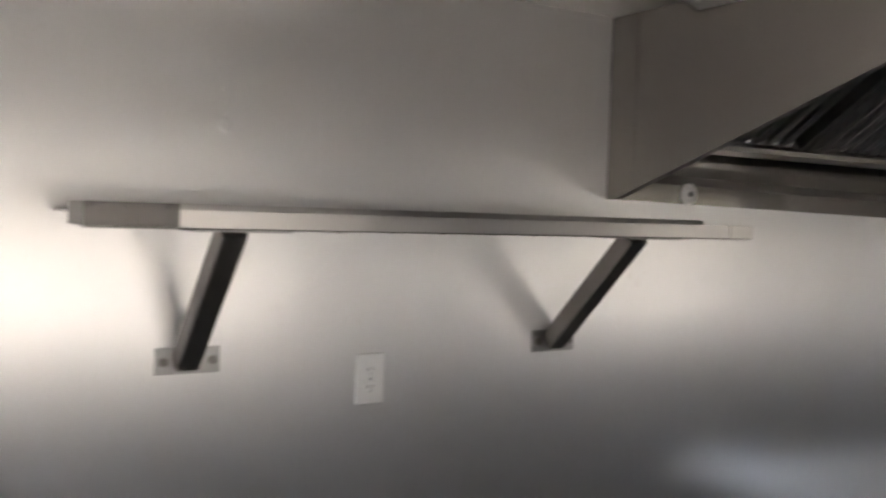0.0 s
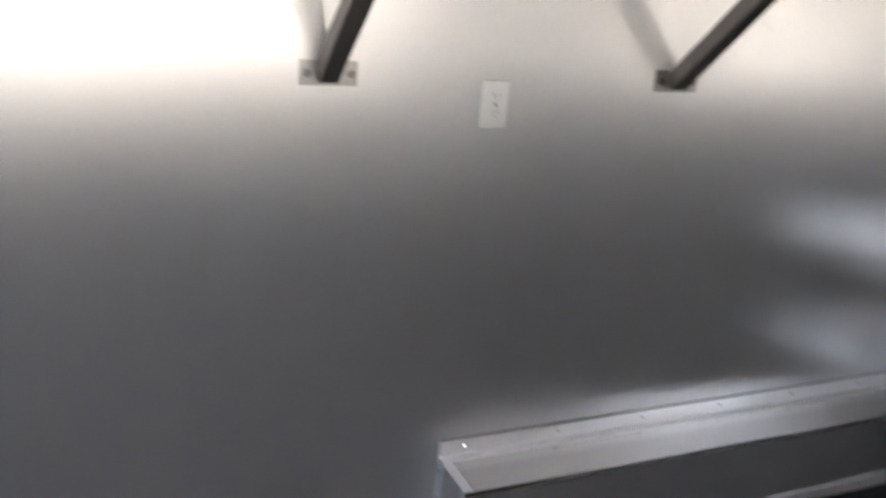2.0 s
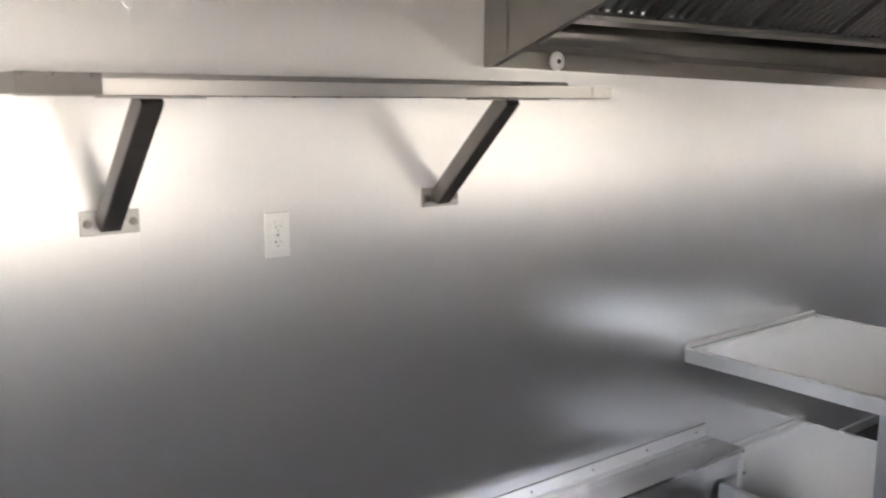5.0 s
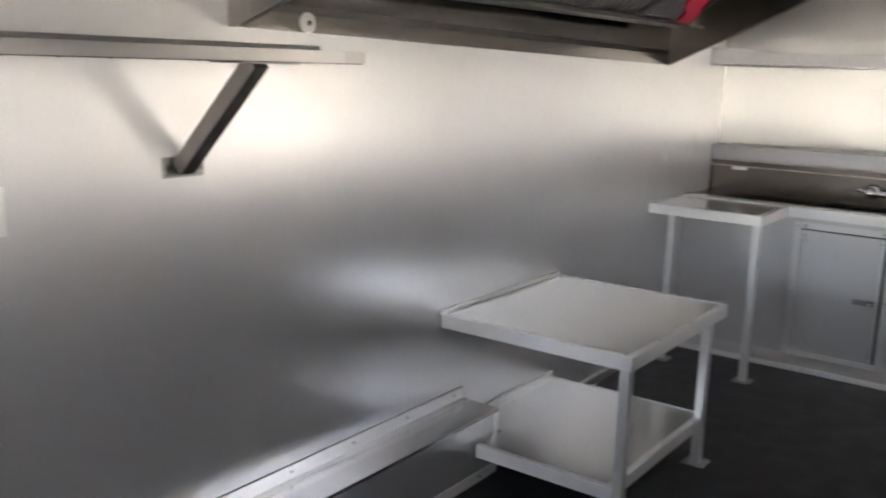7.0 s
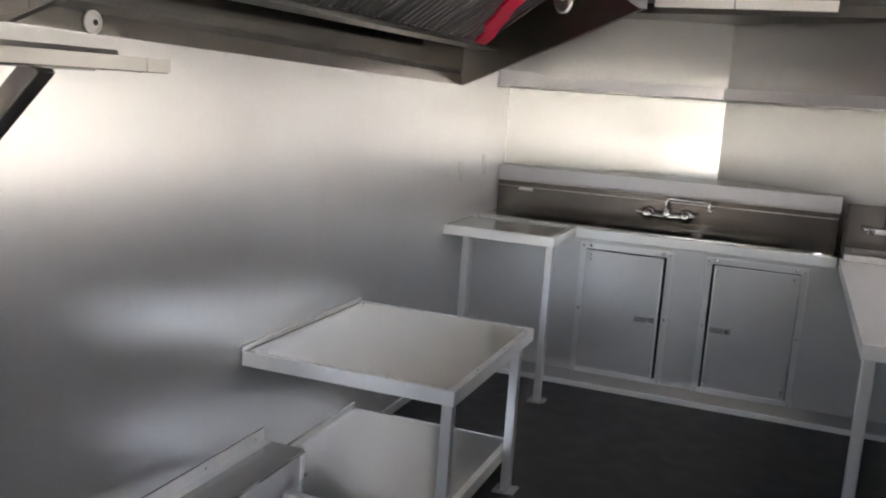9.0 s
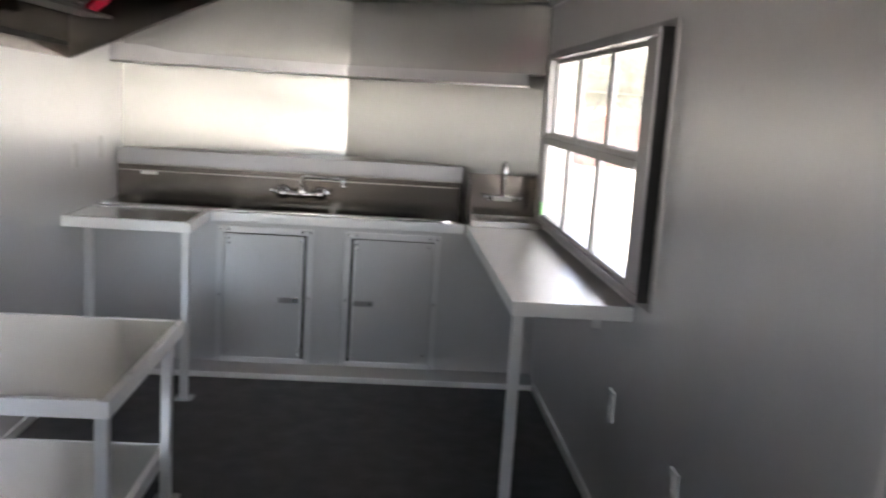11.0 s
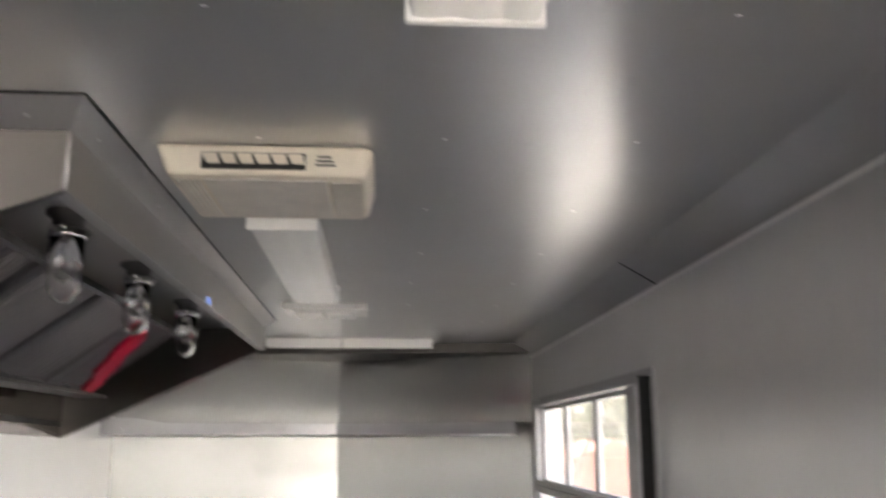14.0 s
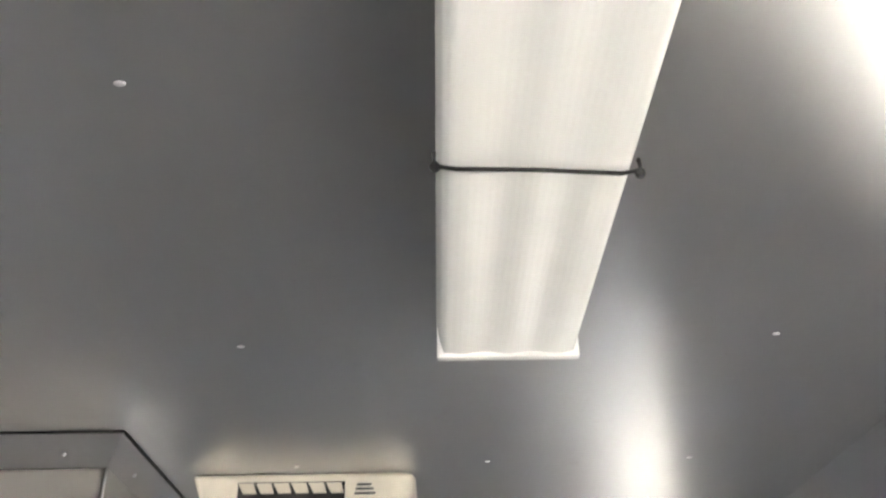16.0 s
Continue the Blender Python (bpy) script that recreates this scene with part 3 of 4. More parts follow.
# ---------------------------------------------------------------- outlets


def wall_plate(x, y, z, out, kind, label):
    """A cover plate, 70 x 114 mm, whose face looks along +x or -x (out)."""
    t = thing("wall_" + kind, (x, y, z), label, kind, "wall plates")
    lo, hi = sorted((x, x + out * 0.006))
    bm = one(lo, y - 0.035, z - 0.057, hi, y + 0.035, z + 0.057, 0.002)
    part("cover_plate", bm, PLATE, t)
    f = x + out * 0.006
    if kind == "outlet":
        for s in (-0.02, 0.02):
            lo, hi = sorted((f, f + out * 0.0015))
            bm = bmesh.new()
            box(bm, lo, y - 0.015, z + s - 0.014, hi, y + 0.015, z + s + 0.014, 0.0006)
            face = part("receptacle", bm, PLATE, t)
            bm = bmesh.new()
            lo, hi = sorted((f + out * 0.0012, f + out * 0.002))
            for a, hgt in ((-0.006, 0.004), (0.006, 0.0035)):
                box(bm, lo, y + a - 0.0008, z + s + 0.003 - hgt, hi, y + a + 0.0008, z + s + 0.003 + hgt)
            box(bm, lo, y - 0.0014, z + s - 0.0095, hi, y + 0.0014, z + s - 0.0067)
            part("slots", bm, SLOT, face)
    else:
        lo, hi = sorted((f, f + out * 0.002))
        bm = one(lo, y - 0.0165, z - 0.033, hi, y + 0.0165, z + 0.033, 0.0008)
        part("rocker", bm, PLATE, t)
    bm = bmesh.new()
    rod(bm, (f, y, z + (0 if kind == "outlet" else 0.047)), (f + out * 0.0018, y, z + (0 if kind == "outlet" else 0.047)), 0.003, 10)
    part("screw", bm, CHROME, t)


wall_plate(0.0, 0.009, 1.23, 1, "outlet", "white duplex outlet on the metal wall")
wall_plate(0.0, 3.785, 1.148, 1, "outlet", "white duplex outlet above the side counter")
wall_plate(0.0, 4.172, 1.169, 1, "switch", "white rocker switch near the sink corner")
wall_plate(W, 2.366, 0.473, -1, "outlet", "white duplex outlet low below the counter")
wall_plate(W, 1.637, 0.478, -1, "outlet", "white duplex outlet low on the bare wall")

# ---------------------------------------------------------------- wheel box
wb = thing("wheel_box", (0.0, 0.9, 0.0), "low aluminium wheel box along the wall", "wheel box")
bm = bmesh.new()
box(bm, 0.0, -0.04, 0.0, 0.17, 1.868, 0.262)
part("body", bm, BOXM, wb)
bm = bmesh.new()
box(bm, 0.001, -0.044, 0.2622, 0.1735, 1.87, 0.2652, 0.0008)
box(bm, 0.1712, -0.044, 0.252, 0.1735, 1.87, 0.2622)
part("top_plate", bm, BOXTOP, wb, "satin sheet top with a folded front edge")
bm = bmesh.new()
box(bm, 0.0, -0.042, 0.2655, 0.005, 1.862, 0.315, 0.0012)
box(bm, 0.005, -0.042, 0.2655, 0.034, 1.862, 0.2685, 0.001)
angle = part("back_angle", bm, ALU_EDGE, wb, "bright aluminium angle along the wall")
for k in range(7):
    bm = bmesh.new()
    ball(bm, (0.0055, 0.03 + 0.295 * k, 0.293), 0.005, 0.6, 1, 1, 8)
    part("screw", bm, CHROME, angle)
# Dark strip that paints the shadow line above the back angle.
part("joint", one(0.0, -0.042, 0.3152, 0.0016, 1.862, 0.3172), SLOT, wb, "thin dark strip painting the angle's shadow line")
part("end_strip", one(0.034, -0.0455, 0.2655, 0.172, -0.018, 0.2685, 0.0008), ALU_EDGE, wb)
for y in (-0.0425, 1.8705):
    for x0, x1 in ((0.002, 0.030), (0.145, 0.172)):
        bm = bmesh.new()
        box(bm, x0, y - 0.002, 0.0, x1, y + 0.002, 0.262, 0.0008)
        if x1 > 0.1:
            box(bm, 0.1705, y - (0.0 if y < 0 else 0.025), 0.0, 0.1735, y + (0.025 if y < 0 else 0.0), 0.250, 0.0008)
        post = part("corner_angle", bm, ALU_EDGE, wb)
        for z in (0.06, 0.15, 0.235):
            bm = bmesh.new()
            ball(bm, ((x0 + x1) / 2, y + (-0.0025 if y < 0 else 0.0025), z), 0.005, 1, 0.6, 1, 8)
            part("screw", bm, CHROME, post)
strip = part("base_strip", one(0.1705, -0.015, 0.0, 0.176, 1.84, 0.042, 0.0015), ALU_EDGE, wb, "bright aluminium base strip")
for k in range(6):
    bm = bmesh.new()
    ball(bm, (0.1762, 0.1 + 0.33 * k, 0.022), 0.005, 0.6, 1, 1, 8)
    part("screw", bm, CHROME, strip)

# ---------------------------------------------------------------- equipment stand
ZT = 0.650
stand = thing("equipment_stand", (0.4, 2.12, 0.0), "low aluminium wall-side equipment stand with a lower shelf", "stand")
SX0, SX1, SY0, SY1 = 0.012, 0.79, 1.695, 2.608


def lipped_top(x0, y0, x1, y1, z, drop, parent, name):
    """A sheet top whose edge angles stand a little proud on three sides."""
    top = part(name, one(x0, y0, z - 0.022, x1, y1, z - 0.003), TABLETOP, parent)
    for b in ((x0, y0 - 0.003, z - drop, x1 + 0.003, y0, z), (x0, y1, z - drop, x1 + 0.003, y1 + 0.003, z), (x1, y0, z - drop, x1 + 0.003, y1, z)):
        part("edge_angle", one(*b, 0.0008), ALU_EDGE, top)
    bm = bmesh.new()
    box(bm, x0, y0, z - 0.003, x1, y0 + 0.024, z, 0.0006)
    box(bm, x1 - 0.024, y0 + 0.024, z - 0.003, x1, y1, z, 0.0006)
    part("edge_flange", bm, ALU_EDGE, top)
    bm = bmesh.new()
    box(bm, x0, y0 + 0.0242, z - 0.0032, x1 - 0.024, y0 + 0.0262, z - 0.0024)
    box(bm, x1 - 0.0262, y0 + 0.0262, z - 0.0032, x1 - 0.0242, y1, z - 0.0024)
    if x0 < 0.1:
        box(bm, x0, y0 + 0.0262, z - 0.0032, x0 + 0.003, y1, z - 0.0022)
    part("joint", bm, SLOT, top, "thin dark joint round the sheet")
    return top


top = lipped_top(SX0, SY0, SX1, SY1, ZT, 0.05, stand, "stand_top")
part("back_flange", one(0.0, SY0, ZT - 0.002, 0.012, SY1, ZT + 0.016, 0.002), ALU_EDGE, top)
for p in ((0.05, SY0 + 0.012), (0.3, SY0 + 0.012), (0.55, SY0 + 0.012), (0.76, SY0 + 0.012), (SX1 - 0.012, 1.95), (SX1 - 0.012, 2.25), (SX1 - 0.012, 2.53), (0.03, SY1 - 0.02)):
    bm = bmesh.new()
    ball(bm, (*p, ZT), 0.005, 1, 1, 0.6, 8)
    part("rivet", bm, CHROME, top)
ZL = 0.17
low = lipped_top(0.185, SY0 + 0.01, 0.742, SY1 - 0.02, ZL, 0.05, stand, "lower_shelf")
part("shelf_back", one(0.012, 1.885, ZL - 0.022, 0.185, SY1 - 0.02, ZL - 0.003), TABLETOP, low)
part("back_flange", one(0.0, 1.885, ZL - 0.003, 0.012, SY1 - 0.01, ZL + 0.018, 0.002), ALU_EDGE, low)


def leg(parent, x, y, z1, s=0.019, foot=0.045):
    ob = part("leg", one(x - s, y - s, 0.004, x + s, y + s, z1, 0.004), ALU, parent)
    part("foot_plate", one(x - foot, y - foot, 0.0, x + foot, y + foot, 0.005, 0.001), GALV, ob)
    for a, b in ((-0.033, -0.033), (0.033, 0.033)):
        bm = bmesh.new()
        rod(bm, (x + a, y + b, 0.004), (x + a, y + b, 0.011), 0.007, 6)
        part("bolt", bm, CHROME, ob)
    return ob


leg(stand, 0.766, SY0 + 0.024, ZT - 0.022)
leg(stand, 0.766, 2.47, ZT - 0.022)

# ---------------------------------------------------------------- side counter by the sink
ZC = 0.878
side = thing("side_counter", (0.3, 3.78, 0.0), "small aluminium side counter on two square legs", "counter")
t1 = lipped_top(0.004, 3.58, 0.605, 4.058, ZC, 0.05, side, "counter_top")
leg(side, 0.583, 3.603, ZC - 0.022, 0.019)
leg(side, 0.10, 3.68, ZC - 0.022, 0.017)

# ---------------------------------------------------------------- sink cabinet
cab = thing("sink_cabinet", (1.15, 4.2, 0.0), "aluminium sink base cabinet with two framed doors", "cabinet")
CY = 4.08
part("body", one(0.002, CY, 0.0, W - 0.002, 4.29, 0.60), CABINET, cab)
part("front_panel", one(0.002, CY - 0.002, 0.045, W - 0.002, CY - 0.0005, ZC - 0.055), CABFRONT, cab)


bm = bmesh.new()
prism(bm, [(0.002, CY - 0.0025, 0.058), (0.002, 3.963, 0.026), (0.002, 3.963, 0.001), (0.002, CY - 0.0025, 0.001)], (W - 0.004, 0, 0))
part("skirt", bm, CABFRONT, cab, "sheet skirt sloping out to the floor")


def cabinet_door(x0, x1, z0, z1, latch_x):
    near = x1 if latch_x > (x0 + x1) / 2 else x0
    door = part("door", one(x0 + 0.003 + (0.012 if near == x0 else 0), CY - 0.014, z0 + 0.004, x1 - 0.003 - (0.012 if near == x1 else 0), CY - 0.0045, z1 - 0.007, 0.003), CABFRONT, cab)
    part("door_gap", one(x0 + 0.001, CY - 0.0044, z0 + 0.002, x1 - 0.001, CY - 0.0022, z1 - 0.002), SLOT, door, "dark gap round the door")
    part("edge_fold", one(near - 0.024 if near == x1 else near + 0.018, CY - 0.0165, z0 + 0.01, near - 0.018 if near == x1 else near + 0.024, CY - 0.0145, z1 - 0.013, 0.0006), ALU_EDGE, door, "bright folded edge by the latch")
    for b in ((x0 - 0.034, z0 - 0.034, x0 + 0.001, z1 + 0.034), (x1 - 0.001, z0 - 0.034, x1 + 0.034, z1 + 0.034),
              (x0 + 0.001, z0 - 0.034, x1 - 0.001, z0 + 0.002), (x0 + 0.001, z1 - 0.002, x1 - 0.001, z1 + 0.034)):
        part("door_trim", one(b[0], CY - 0.0085, b[1], b[2], CY - 0.0025, b[3], 0.003), DOORTRIM, door)
    for p in ((x0 - 0.016, z0 - 0.016), (x1 + 0.016, z0 - 0.016), (x0 - 0.016, z1 + 0.016), (x1 + 0.016, z1 + 0.016), (x0 - 0.016, (z0 + z1) / 2), (x1 + 0.016, (z0 + z1) / 2),
              (x0 + 0.03, z1 - 0.03), (x1 - 0.03, z1 - 0.03), (x0 + 0.03, z0 + 0.03), (x1 - 0.03, z0 + 0.03),
              (x0 + 0.025, z1 + 0.017), (x1 - 0.025, z1 + 0.017), (x0 + 0.03, z1 - 0.055), (x1 - 0.03, z0 + 0.055)):
        bm = bmesh.new()
        ball(bm, (p[0], CY - (0.0145 if x0 < p[0] < x1 and z0 < p[1] < z1 else 0.008), p[1]), 0.0085, 1, 0.6, 1, 8)
        part("bolt", bm, CHROME, door)
    bm = bmesh.new()
    box(bm, latch_x - 0.055, CY - 0.018, 0.396, latch_x + 0.055, CY - 0.012, 0.428, 0.003)
    lt = part("latch", bm, GALV, door, "recessed paddle latch")
    bm = bmesh.new()
    box(bm, latch_x - 0.04, CY - 0.0195, 0.401, latch_x + 0.012, CY - 0.018, 0.423, 0.0005)
    part("latch_recess", bm, FILTER, lt)
    bm = bmesh.new()
    rod(bm, (latch_x + 0.034, CY - 0.024, 0.412), (latch_x + 0.034, CY - 0.017, 0.412), 0.009, 12)
    part("keyhole", bm, CHROME, lt)


cabinet_door(0.675, 1.118, 0.082, 0.768, 1.03)
cabinet_door(1.353, 1.80, 0.082, 0.768, 1.432)

# ---------------------------------------------------------------- three-bowl sink
SB = 4.48
sink = thing("kitchen_sink", (1.0, 4.24, 0.60), "stainless steel kitchen sink with deep bowls and backsplash", "sink")
part("front_apron", one(0.6035, CY - 0.022, ZC - 0.055, 1.955, CY - 0.0035, ZC - 0.0015, 0.004), ALU, sink)
bm = bmesh.new()
tube(bm, [(0.02 + 0.1 * k, CY - 0.004, ZC + 0.006) for k in range(20)], 0.009, 10)
part("rim", bm, CHROME, sink, "rolled bright rim", True)
bm = bmesh.new()
box(bm, 0.01, CY + 0.003, ZC - 0.008, 1.955, CY + 0.03, ZC + 0.002)
for xa, xb in ((0.01, 0.18), (0.67, 0.72), (1.21, 1.26), (1.75, 1.955)):
    box(bm, xa, CY + 0.03, ZC - 0.008, xb, SB - 0.06, ZC - 0.001)
box(bm, 0.01, SB - 0.06, ZC - 0.008, 1.955, SB - 0.02, ZC + 0.001)
part("deck", bm, SINK_REFL, sink)
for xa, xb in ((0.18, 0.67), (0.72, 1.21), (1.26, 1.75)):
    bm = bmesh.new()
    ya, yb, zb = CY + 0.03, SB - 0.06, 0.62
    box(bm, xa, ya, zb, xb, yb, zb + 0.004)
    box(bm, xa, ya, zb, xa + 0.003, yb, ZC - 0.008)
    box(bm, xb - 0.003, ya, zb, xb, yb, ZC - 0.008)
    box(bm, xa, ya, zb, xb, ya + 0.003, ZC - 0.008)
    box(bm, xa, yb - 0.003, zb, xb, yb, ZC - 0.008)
    bowl = part("bowl", bm, SINK_REFL, sink)
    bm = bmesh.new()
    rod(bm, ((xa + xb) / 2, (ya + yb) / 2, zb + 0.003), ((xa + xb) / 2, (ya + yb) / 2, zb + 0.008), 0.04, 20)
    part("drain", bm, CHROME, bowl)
part("backsplash", one(0.008, SB - 0.016, ZC - 0.01, 1.955, SB - 0.012, 1.062), SINK_REFL, sink, "stainless backsplash, its dark brown reflection put in the colour")
part("splash_ridge", one(0.008, SB - 0.0195, 1.028, 1.955, SB - 0.0162, 1.034, 0.001), STEEL, sink)
bm = bmesh.new()
box(bm, 0.008, SB - 0.03, 1.062, 1.955, SB - 0.008, 1.069, 0.002)
part("splash_roll", bm, STEEL, sink)
part("maker_plate", one(0.14, SB - 0.0175, 1.010, 0.23, SB - 0.0158, 1.028), PLATE, sink, "small blank maker plate")


def bridge_faucet(parent, x, y, z, reach, swing, base_h=0.0, s=1.0):
    """A two-handle faucet on the splash, with a long bent spout."""
    h = 0.085 * s
    bm = bmesh.new()
    tube(bm, [(x - h, y - 0.05, z), (x - h * 0.5, y - 0.053, z - 0.004), (x, y - 0.055, z - 0.006), (x + h * 0.5, y - 0.053, z - 0.004), (x + h, y - 0.05, z)], 0.015 * s, 12)
    rod(bm, (x, y - 0.055, z - 0.02 * s), (x, y - 0.055, z + 0.03 * s), 0.019 * s, 16, 0.014 * s)
    for sx in (-h, h):
        rod(bm, (x + sx, y, z), (x + sx, y - 0.055, z), 0.017 * s, 14)
        rod(bm, (x + sx, y - 0.002, z), (x + sx, y - 0.012, z), 0.033 * s, 20, 0.022 * s)
    body = part("faucet", bm, CHROME, parent, "chrome faucet with lever handles", True)
    for sx in (-h, h):
        way = 1 if sx > 0 else -1
        bm = bmesh.new()
        rod(bm, (x + sx, y - 0.05, z), (x + sx, y - 0.09, z), 0.024 * s, 16, 0.018 * s)
        ball(bm, (x + sx, y - 0.092, z), 0.018 * s, 1, 0.5, 1, 12)
        rod(bm, (x + sx, y - 0.085, z + 0.004), (x + sx + 0.05 * way, y - 0.105, z + 0.014), 0.0085 * s, 10, 0.006 * s)
        ball(bm, (x + sx + 0.05 * way, y - 0.105, z + 0.014), 0.009 * s, 1, 1, 1, 10)
        part("handle", bm, CHROME, body, "", True)
    bm = bmesh.new()
    top = z + 0.068 + base_h
    pts = [(x, y - 0.055, z), (x, y - 0.055, top - 0.022), (x + 0.006 * swing, y - 0.057, top - 0.008), (x + 0.022 * swing, y - 0.062, top)]
    for k in range(1, 7):
        f = k / 6
        pts.append((x + swing * reach * f, y - 0.06 - 0.1 * f, top + 0.008 * f))
    pts += [(x + swing * (reach + 0.014), y - 0.166, top + 0.002), (x + swing * (reach + 0.018), y - 0.168, top - 0.012), (x + swing * (reach + 0.018), y - 0.168, top - 0.034)]
    tube(bm, pts, 0.0095 * s, 10)
    rod(bm, (x + swing * (reach + 0.018), y - 0.168, top - 0.028), (x + swing * (reach + 0.018), y - 0.168, top - 0.042), 0.012 * s, 12)
    part("spout", bm, CHROME, body, "", True)
    return body


bridge_faucet(sink, 1.045, SB - 0.016, 0.955, 0.225, 1, 0.03, 1.25)

# ledge above the splash, filling the nose
ledge = thing("nose_ledge", (1.0, SB, 1.07), "metal ledge filling the nose above the sink", "ledge")


def nose_y(x):
    return APEX_Y - (MID - x) * (APEX_Y - NOSE_L) / MID if x < MID else APEX_Y - (x - MID) * (APEX_Y - NOSE_R) / (W - MID)


LZ = 1.145
bm = bmesh.new()
prism(bm, [(0.004, SB - 0.008, LZ), (1.962, SB - 0.008, LZ), (1.962, nose_y(1.962) - 0.008, LZ), (MID, APEX_Y - 0.012, LZ), (0.004, nose_y(0.004) - 0.008, LZ)], (0, 0, 0.006))
part("ledge_top", bm, STEEL, ledge)
part("ledge_front", one(0.004, SB - 0.011, 1.070, 1.962, SB - 0.0085, 1.153, 0.001), LIP, ledge)

# shelf that follows the nose walls
ns = thing("nose_shelf", (1.15, 4.6, 1.59), "bent aluminium shelf along the nose walls", "shelf")
DP = 0.25
bm = bmesh.new()
prism(bm, [(0.004, nose_y(0.004) - DP, 1.689), (MID, APEX_Y - DP, 1.689), (2.25, nose_y(2.25) - DP, 1.689), (W - 0.004, nose_y(W) - 0.10, 1.689), (W - 0.004, nose_y(W) - 0.01, 1.689), (MID, APEX_Y - 0.012, 1.689), (0.004, nose_y(0.004) - 0.01, 1.689)], (0, 0, 0.004))
part("shelf_plate", bm, ALU, ns)
for xa, xb in ((0.004, MID), (MID, 2.25)):
    bm = bmesh.new()
    prism(bm, [(xa, nose_y(xa) - DP, 1.624), (xb, nose_y(xb) - DP, 1.624), (xb, nose_y(xb) - DP - 0.004, 1.624), (xa, nose_y(xa) - DP - 0.004, 1.624)], (0, 0, 0.071))
    part("front_lip", bm, LIP, ns, "folded front lip with a sky reflection in its colour")
    bm = bmesh.new()
    rod(bm, (xa, nose_y(xa) - DP - 0.004, 1.626), (xb, nose_y(xb) - DP - 0.004, 1.626), 0.006, 10)
    # Bright metal here paints the highlight along the lip's lower edge.
    part("rolled_edge", bm, ALU_EDGE, ns, "rolled lower edge, its highlight put in the bright colour", True)

bm = bmesh.new()
yl = nose_y(0.004) - DP - 0.0065
prism(bm, [(0.003, yl, 1.622), (0.33, yl + 0.092, 1.622), (0.33, yl + 0.092, 1.6955), (0.17, yl + 0.046, 1.722), (0.003, yl, 1.722)], (-0.0005, 0.0018, 0))
cover = part("lip_cover", bm, LIP, ns, "taller lip piece beside the wall")
bm = bmesh.new()
ball(bm, (0.12, yl + 0.032, 1.66), 0.005, 1, 0.6, 1, 8)
part("screw", bm, CHROME, cover)

# ---------------------------------------------------------------- hand sink
hs = thing("hand_sink", (2.16, 4.12, 0.875), "small stainless hand sink with tall splash guards", "sink")
X0, X1, Y0, Y1 = 1.978, 2.352, 3.985, 4.262
bm = bmesh.new()
for b in ((X0, Y0, 0.879, X1, Y0 + 0.04, 0.912), (X0, Y1 - 0.06, 0.879, X1, Y1, 0.912), (X0, Y0 + 0.04, 0.879, X0 + 0.04, Y1 - 0.06, 0.912), (X1 - 0.04, Y0 + 0.04, 0.879, X1, Y1 - 0.06, 0.912)):
    box(bm, *b, 0.003)
part("rim", bm, STEEL, hs, "bright rolled rim")
bm = bmesh.new()
box(bm, X0 + 0.04, Y0 + 0.04, 0.80, X1 - 0.04, Y1 - 0.06, 0.804)
for b in ((X0 + 0.036, Y0 + 0.036, 0.80, X0 + 0.04, Y1 - 0.056, 0.889), (X1 - 0.04, Y0 + 0.036, 0.80, X1 - 0.036, Y1 - 0.056, 0.889),
          (X0 + 0.04, Y0 + 0.036, 0.80, X1 - 0.04, Y0 + 0.04, 0.889), (X0 + 0.04, Y1 - 0.06, 0.80, X1 - 0.04, Y1 - 0.056, 0.889)):
    box(bm, *b)
part("basin", bm, SINK_REFL, hs)
part("back_guard", one(X0, Y1, 0.879, X1, Y1 + 0.006, 1.14, 0.002), SINK_REFL, hs)
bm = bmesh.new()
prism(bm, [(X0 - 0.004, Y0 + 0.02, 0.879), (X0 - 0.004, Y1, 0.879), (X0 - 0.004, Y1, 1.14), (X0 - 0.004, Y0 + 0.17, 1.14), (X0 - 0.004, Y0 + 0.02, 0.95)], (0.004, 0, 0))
part("side_guard", bm, SINK_REFL, hs)
part("side_guard", one(X1, Y0 + 0.02, 0.879, X1 + 0.005, Y1, 1.125), SINK_REFL, hs, "end guard with a dark reflection put in its colour")
bm = bmesh.new()
box(bm, 2.085, Y1 - 0.034, 0.995, 2.255, Y1 - 0.001, 1.027, 0.007)
hf = part("faucet", bm, CHROME, hs, "chrome gooseneck faucet on the splash guard")
bm = bmesh.new()
tube(bm, [(2.17, Y1 - 0.024, 1.02), (2.17, Y1 - 0.024, 1.165)] + [(2.17, Y1 - 0.07 + 0.046 * math.cos(a), 1.165 + 0.046 * math.sin(a)) for a in (0.5, 1.0, 1.57, 2.1, 2.6, 3.14)] + [(2.17, Y1 - 0.116, 1.125)], 0.011, 12)
part("gooseneck", bm, CHROME, hf, "", True)
for s in (-0.065, 0.065):
    bm = bmesh.new()
    rod(bm, (2.17 + s, Y1 - 0.03, 1.011), (2.17 + s, Y1 - 0.065, 1.013), 0.017, 14, 0.014)
    rod(bm, (2.17 + s, Y1 - 0.06, 1.014), (2.17 + s * 1.7, Y1 - 0.075, 1.024), 0.0075, 10)
    part("handle", bm, CHROME, hf, "", True)

# ---------------------------------------------------------------- serving counter below the first window
rc = thing("serving_counter", (2.1, 3.0, 0.0), "long aluminium serving counter below the window", "counter")
RX, RY = 1.965, 2.20
ct = part("counter_top", one(RX, RY, 0.852, W - 0.002, CY - 0.005, 0.875), BRIGHT_TOP, rc)
